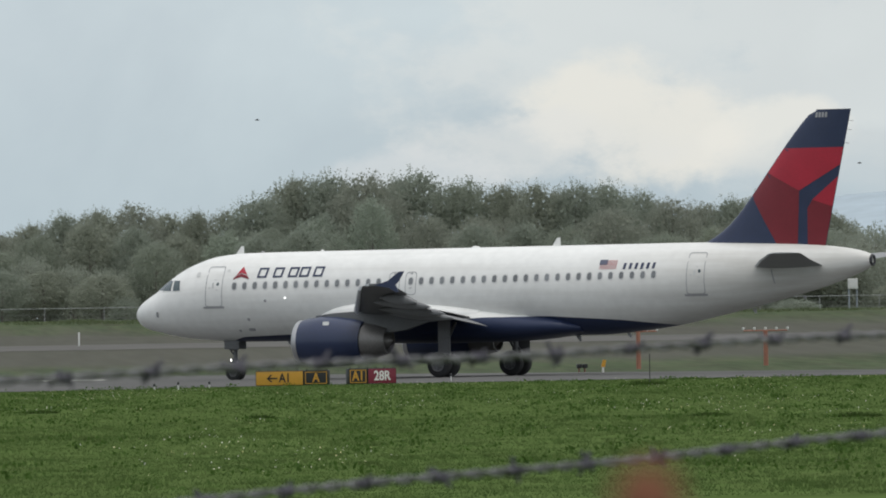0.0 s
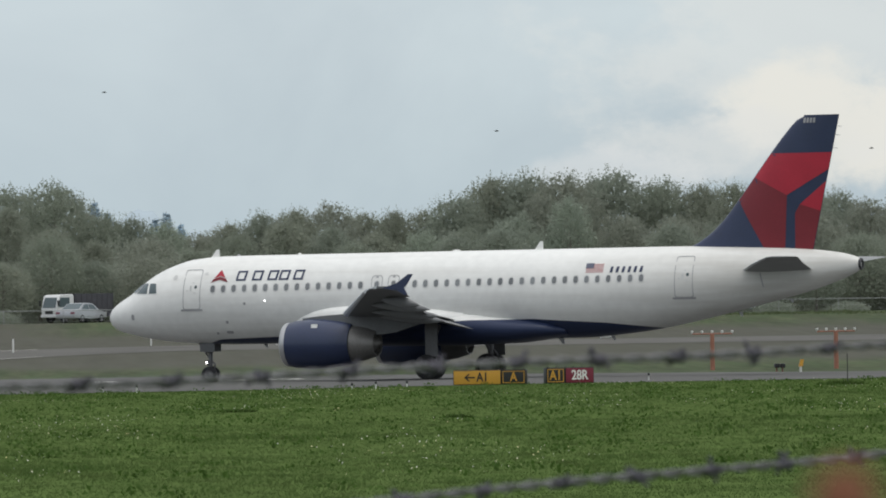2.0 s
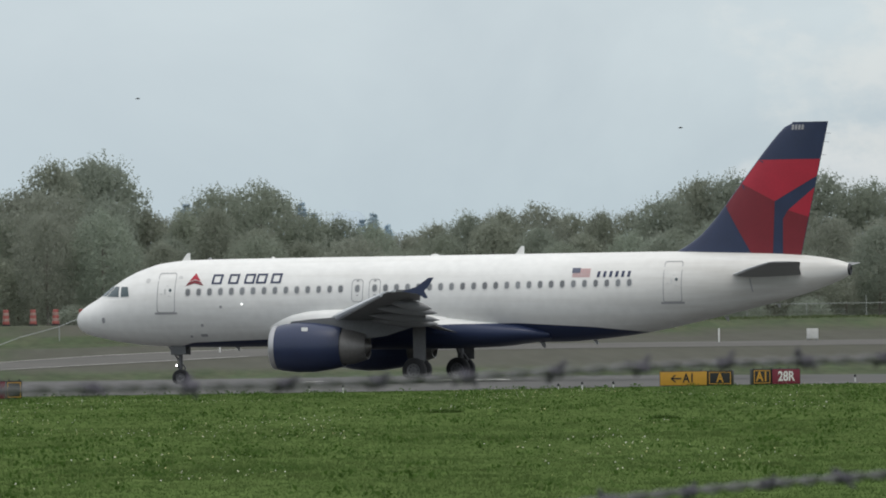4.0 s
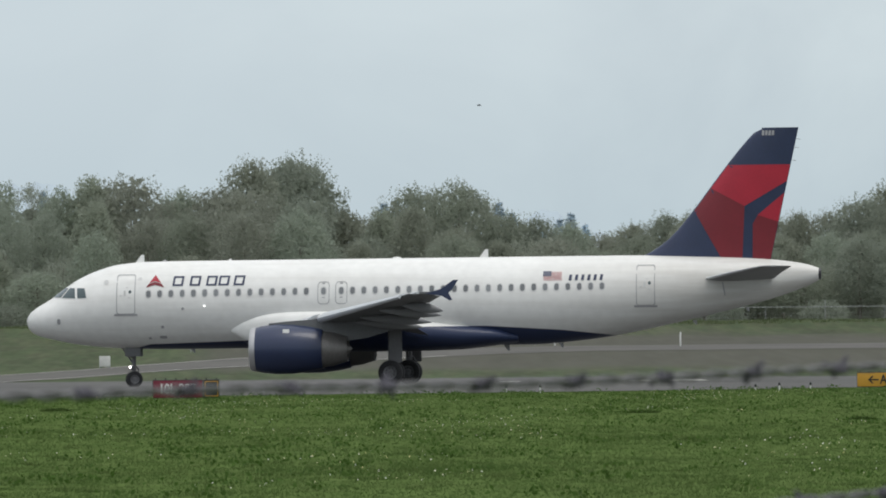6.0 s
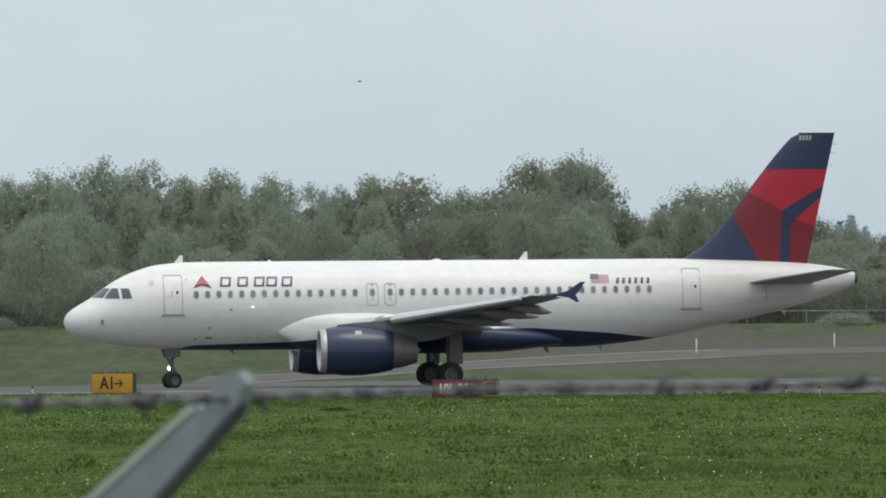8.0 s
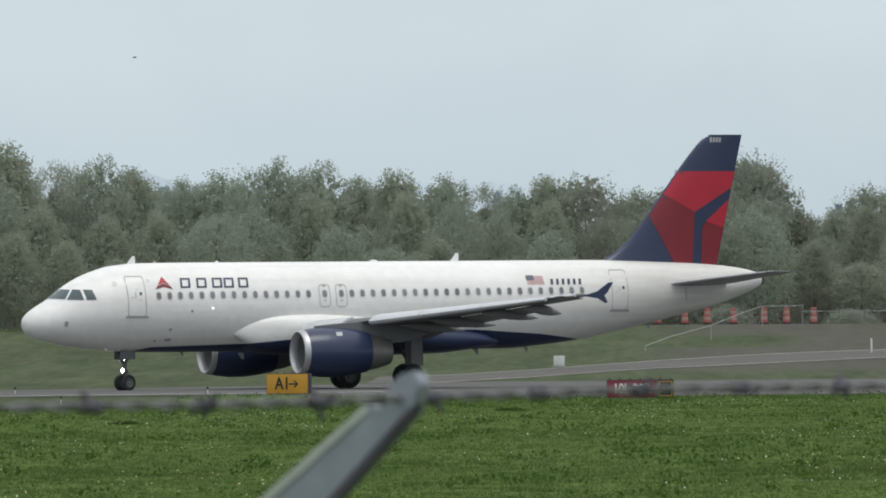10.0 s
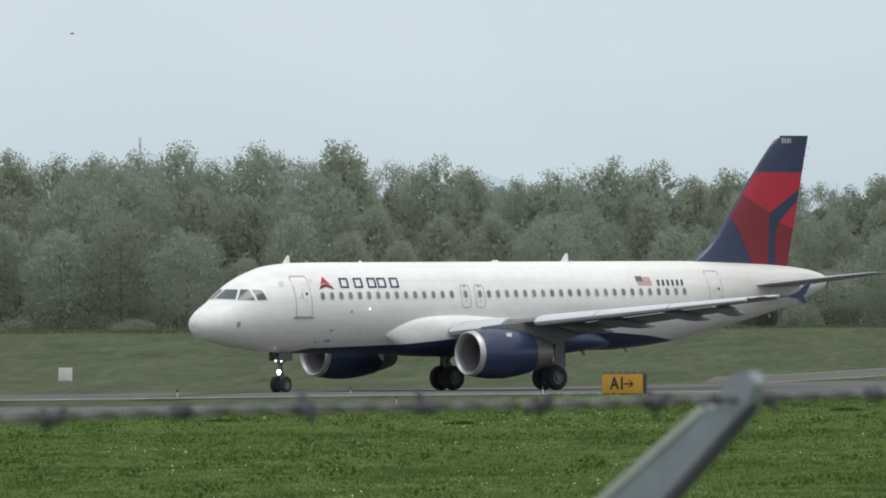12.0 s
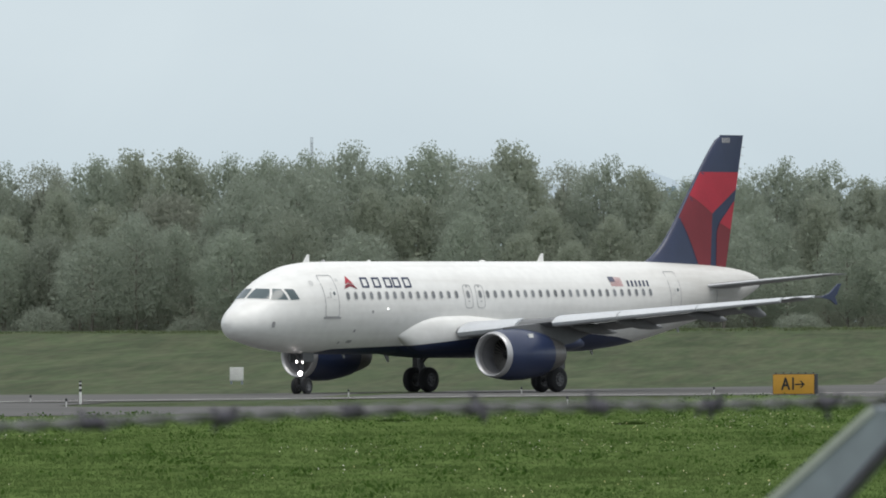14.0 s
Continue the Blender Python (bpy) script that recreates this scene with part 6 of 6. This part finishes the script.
def make_grass():
    """Tufts of blades over the meadow, sized for the distance at which they stand."""
    rng = np.random.default_rng(2)

    def scatter(y0, y1, per_m2):
        n = int(radians(14.4) * (y1 * y1 - y0 * y0) / 2 * per_m2)
        r = np.sqrt(rng.uniform(y0 * y0, y1 * y1, n))
        a = np.radians(rng.uniform(-7.4, 7.0, n))
        return np.stack([r * np.sin(a), r * np.cos(a)], 1)

    def blades(p, z, height, width, count):
        n = len(p) * count
        base = np.repeat(np.column_stack([p, z]), count, 0) + np.column_stack([rng.normal(scale=0.07, size=(n, 2)), np.zeros(n)])
        a = rng.uniform(0, 6.283, n)
        side = np.column_stack([np.cos(a), np.sin(a), np.zeros(n)]) * (np.repeat(width, count) * rng.uniform(0.6, 1.3, n))[:, None]
        h = np.repeat(height, count) * rng.uniform(0.7, 1.1, n)
        lean = np.column_stack([rng.normal(scale=0.9, size=(n, 2)) * h[:, None], h])
        v = np.stack([base - side, base + side, base + lean], 1).reshape(-1, 3)
        return v, np.arange(3 * n).reshape(-1, 3)
    near = np.concatenate([scatter(136, 190, 15), scatter(190, 260, 8.5), scatter(260, 442, 4)])
    edge = np.array([near_edge(x) for x in near[:, 0]])
    verge = np.array([pavement_edge(x) for x in near[:, 0]])
    near = near[(near[:, 1] < edge - 0.3) | ((near[:, 1] > 375) & (near[:, 1] < verge - 0.3) & (near[:, 0] > -43.5 + 0.1 * (near[:, 1] - 375)) & (near[:, 0] < -3))]
    d = near[:, 1]
    lump = np.array([noise.noise((x * 0.75, y * 0.35, 0.0)) + 0.6 * noise.noise((x * 0.2, y * 0.06, 3.0)) for x, y in near])
    v, f = blades(near, np.zeros(len(near)) - 0.01, np.where((d > 373) & (near[:, 0] < -12), 0.4, 1.0) * (0.05 + 0.09 * np.clip(lump - 0.12, 0, 1)) * (1 + 0.0003 * d), 0.008 + 0.00003 * d, 4)
    tagged(sheet("meadow_grass", v, f, M["blade"]), "lush green meadow grass", "grass", kind="stuff")
    # longer grass along the brow of the dike
    brow = np.column_stack([rng.uniform(-118, 112, 9000), rng.uniform(748, 757, 9000)])
    brow = brow[(brow[:, 0] < -10) | (brow[:, 0] > 19)]
    z = np.array([rise(y) + hummock(x, y) for x, y in brow]) - 0.01
    tall = np.array([max(0.04, 0.16 + 0.22 * noise.noise((x * 0.3, y * 0.2, 9.0))) for x, y in brow])
    v, f = blades(brow, z, tall, np.full(len(brow), 0.04), 3)
    tagged(sheet("dike_grass", v, f, M["brow"]), "longer pale grass along the brow of the dike", "grass", kind="stuff")
    # clumps of broad-leaved weeds
    cl = scatter(140, 430, 0.06)
    cl = cl[cl[:, 1] < np.array([near_edge(x) for x in cl[:, 0]]) - 1]
    n = len(cl) * 22
    spread = np.repeat(rng.uniform(0.12, 0.45, len(cl)), 22)
    c = np.column_stack([np.repeat(cl, 22, 0) + rng.normal(size=(n, 2)) * spread[:, None], rng.uniform(0.04, 0.15, n)])
    v, f = cards(c, rng.uniform(0.025, 0.06, n), rng)
    tagged(sheet("weed_clumps", v, f, M["weed"]), "dark green clumps of broad-leaved weeds", "weeds", kind="stuff")
    # flowers stand in drifts
    fl = scatter(146, 425, 0.55)
    drift = np.array([noise.noise((x * 0.16, y * 0.035, 7.0)) for x, y in fl])
    fl = fl[(drift > 0.12) & (fl[:, 1] < np.array([near_edge(x) for x in fl[:, 0]]) - 1)]
    n = len(fl)
    c = np.column_stack([fl, rng.uniform(0.07, 0.13, n)])
    v, f = cards(c, rng.uniform(0.012, 0.024, n), rng)
    tagged(sheet("wildflowers", v, f, M["petal"]), "tiny white wildflowers in the meadow", "flowers", kind="stuff")


make_grass()
M["tuft"] = material("dark_tussock_blades", (0.055, 0.090, 0.026), 0.7, vary=0.2, scale=1, fine=6, island=0.15, spec=0.0, through_light=0.4)


def make_tuft(az, y, wide, tall, seed):
    """A dense dark tussock of long blades that lean outwards."""
    rng = np.random.default_rng(seed)
    n = 420
    a, r = rng.uniform(0, 6.283, n), np.sqrt(rng.uniform(0, 1, n)) * wide / 2
    base = np.column_stack([np.cos(a) * r, np.sin(a) * r * 0.7, np.zeros(n)])
    h = tall * rng.uniform(0.5, 1.0, n) * (1.1 - 0.7 * (2 * r / wide) ** 2)
    side = np.column_stack([rng.normal(size=(n, 2)) * 0.018, np.zeros(n)])
    tip = base + np.column_stack([base[:, :2] * 0.35 + rng.normal(scale=0.07, size=(n, 2)), h])
    v = np.stack([base - side, base + side, tip], 1).reshape(-1, 3)
    ob = sheet("grass_tussock", v, np.arange(3 * n).reshape(-1, 3), M["tuft"])
    ob.location = spot(az, y, 0.0)
    tagged(ob, "dark tussock of long grass in the meadow", "tussock", group="tussocks")


for _k, (_az, _y, _w, _t) in enumerate(((5.20, 392, 1.7, 0.22), (6.35, 245, 1.1, 0.16), (5.55, 255, 0.9, 0.12), (-1.3, 330, 0.8, 0.14), (1.9, 300, 0.9, 0.14), (3.1, 270, 0.7, 0.12), (-3.4, 285, 0.8, 0.13), (-4.7, 300, 0.9, 0.12))):
    make_tuft(_az, _y, _w, _t, 60 + _k)


def make_line(pts, width, name, label):
    bm = bmesh.new()
    rings = []
    for k, (x, y) in enumerate(pts):
        rings.append([(x, y - width / 2, 0.03), (x, y + width / 2, 0.03)])
    loft(bm, rings, caps=False, closed=False)
    tagged(part(name, bm, M["line"]), label, "marking", kind="structure")


make_line([(-120, 405), (-60, 408), (-50, 412), (-42, 422), (-36, 431), (-29, 442), (-24, 446), (-20, 450), (-16, 456), (-13.5, 464)], 1.5, "edge_line", "worn white edge line on the asphalt")
# white bars far down the pavement
bm = bmesh.new()
for _x in (10.0, 16.3, 17.6, 18.9):
    loft(bm, [[(_x, y, 0.03) for y in (505, 514)], [(_x + 1.1, y, 0.03) for y in (505, 514)]], caps=False, closed=False)
tagged(part("white_bars", bm, M["line"]), "white bars on the asphalt", "marking", kind="structure")
# asphalt apron on the near side of the grass island
tagged(strip("apron", near_edge, lambda x: 404 if x < -44 else 374 + 1.2 * max(0, -41 - x) ** 2, [-400, -120, -80, -60, -50, -46, -44.01, -44, -43.4, -42.7, -42, -41, -39, -34, -30, -26, -24, -22.5], M["asphalt"], 0.024),
       "worn asphalt apron beside the taxiway", "apron", kind="structure")
# ---------------- what moves ----------------
def glide(rows, t):
    """A smooth curve through the rows, by finite differences."""
    k = max(i for i in range(len(rows) - 1) if rows[i][0] <= t + 1e-9)
    p0, p1 = rows[max(k - 1, 0)], rows[k]
    p2, p3 = rows[k + 1], rows[min(k + 2, len(rows) - 1)]
    h = p2[0] - p1[0]
    s = (t - p1[0]) / h
    res = []
    for c in range(1, len(p1)):
        m1 = (p2[c] - p0[c]) / (p2[0] - p0[0]) * h
        m2 = (p3[c] - p1[c]) / (p3[0] - p1[0]) * h
        res.append((2 * s**3 - 3 * s**2 + 1) * p1[c] + (s**3 - 2 * s**2 + s) * m1 + (-2 * s**3 + 3 * s**2) * p2[c] + (s**3 - s**2) * m2)
    return res


TRUCK_AZ, CAR_AZ = 1.595, 1.13


def motions():
    steps = [k / 10 for k in range(141)]
    taxi = [glide(TAXI_ROWS, t) for t in steps]
    walk(airliner, [(t, pose(x, y, 0.02, 0, 0, a) @ pose(0, 0, 0, 0, -PITCH)) for t, (x, y, a) in zip(steps, taxi)])
    # wheels roll by the way that each one goes; the nose gear steers into the turn
    lean = []
    for k in range(len(steps)):
        a, b = taxi[max(k - 1, 0)], taxi[min(k + 1, len(taxi) - 1)]
        dt = steps[min(k + 1, len(taxi) - 1)] - steps[max(k - 1, 0)]
        v, w = math.hypot(b[0] - a[0], b[1] - a[1]) / dt, radians(b[2] - a[2]) / dt
        lean.append((v, w))
    walk(STEER[0], [(t, pose(5.07 - XM, 0, 0, 0, 0, math.degrees(math.atan2(12.64 * w, v)))) for t, (v, w) in zip(steps, lean)][::5])
    for ob, place, r, off, ahead in WHEELS:
        rows, roll = [], 0.0
        for k, t in enumerate(steps):
            v, w = lean[k]
            speed = math.hypot(v + w * off, w * ahead)
            rows.append((t, pose(*place, 0, -math.degrees(roll), 0)))
            roll += speed * 0.1 / r
        walk(ob, rows)
    # birds cross the sky: bearing and height in degrees at two moments, 430 m off
    for ob, (t0, a0, e0), (t1, a1, e1) in zip(BIRDS, ((0.0, 3.105, 1.158), (1.5, 4.07, 1.035), (6.5, 0.477, 1.299)), ((3.0, 0.225, 1.419), (3.5, 0.979, 1.254), (7.5, -0.608, 1.373))):
        rows = []
        for t in (0.0, 7.0, 14.0):
            k = (t - t0) / (t1 - t0)
            a, e = a0 + (a1 - a0) * k, e0 + (e1 - e0) * k
            rows.append((t, pose(430 * math.tan(radians(a)), 430, EYE + 430 * math.tan(radians(e)))))
        walk(ob, rows)
    # traffic on the dike: bearings of the front ends against time
    road = 768.0
    for thing, t0, az0, speed, turn in ((truck, 1.3, TRUCK_AZ, -13.8, 36.0), (car, 2.0, CAR_AZ, 14.2, 238.0)):
        x0 = road * math.tan(radians(az0))
        lane = road if thing is truck else road - 4.0
        walk(thing, [(t, pose(x0 + speed * (t - t0), lane, rise(lane) + 0.02, 0, 0, turn)) for t in (0.0, 7.0, 14.0)])
        for root, ob, place, r in ROLLERS:
            if root is thing:
                walk(ob, [(t, pose(*place, 0, -math.degrees(abs(speed) * t / r), 0)) for t in [k / 30 for k in range(0, 421)]])


motions()
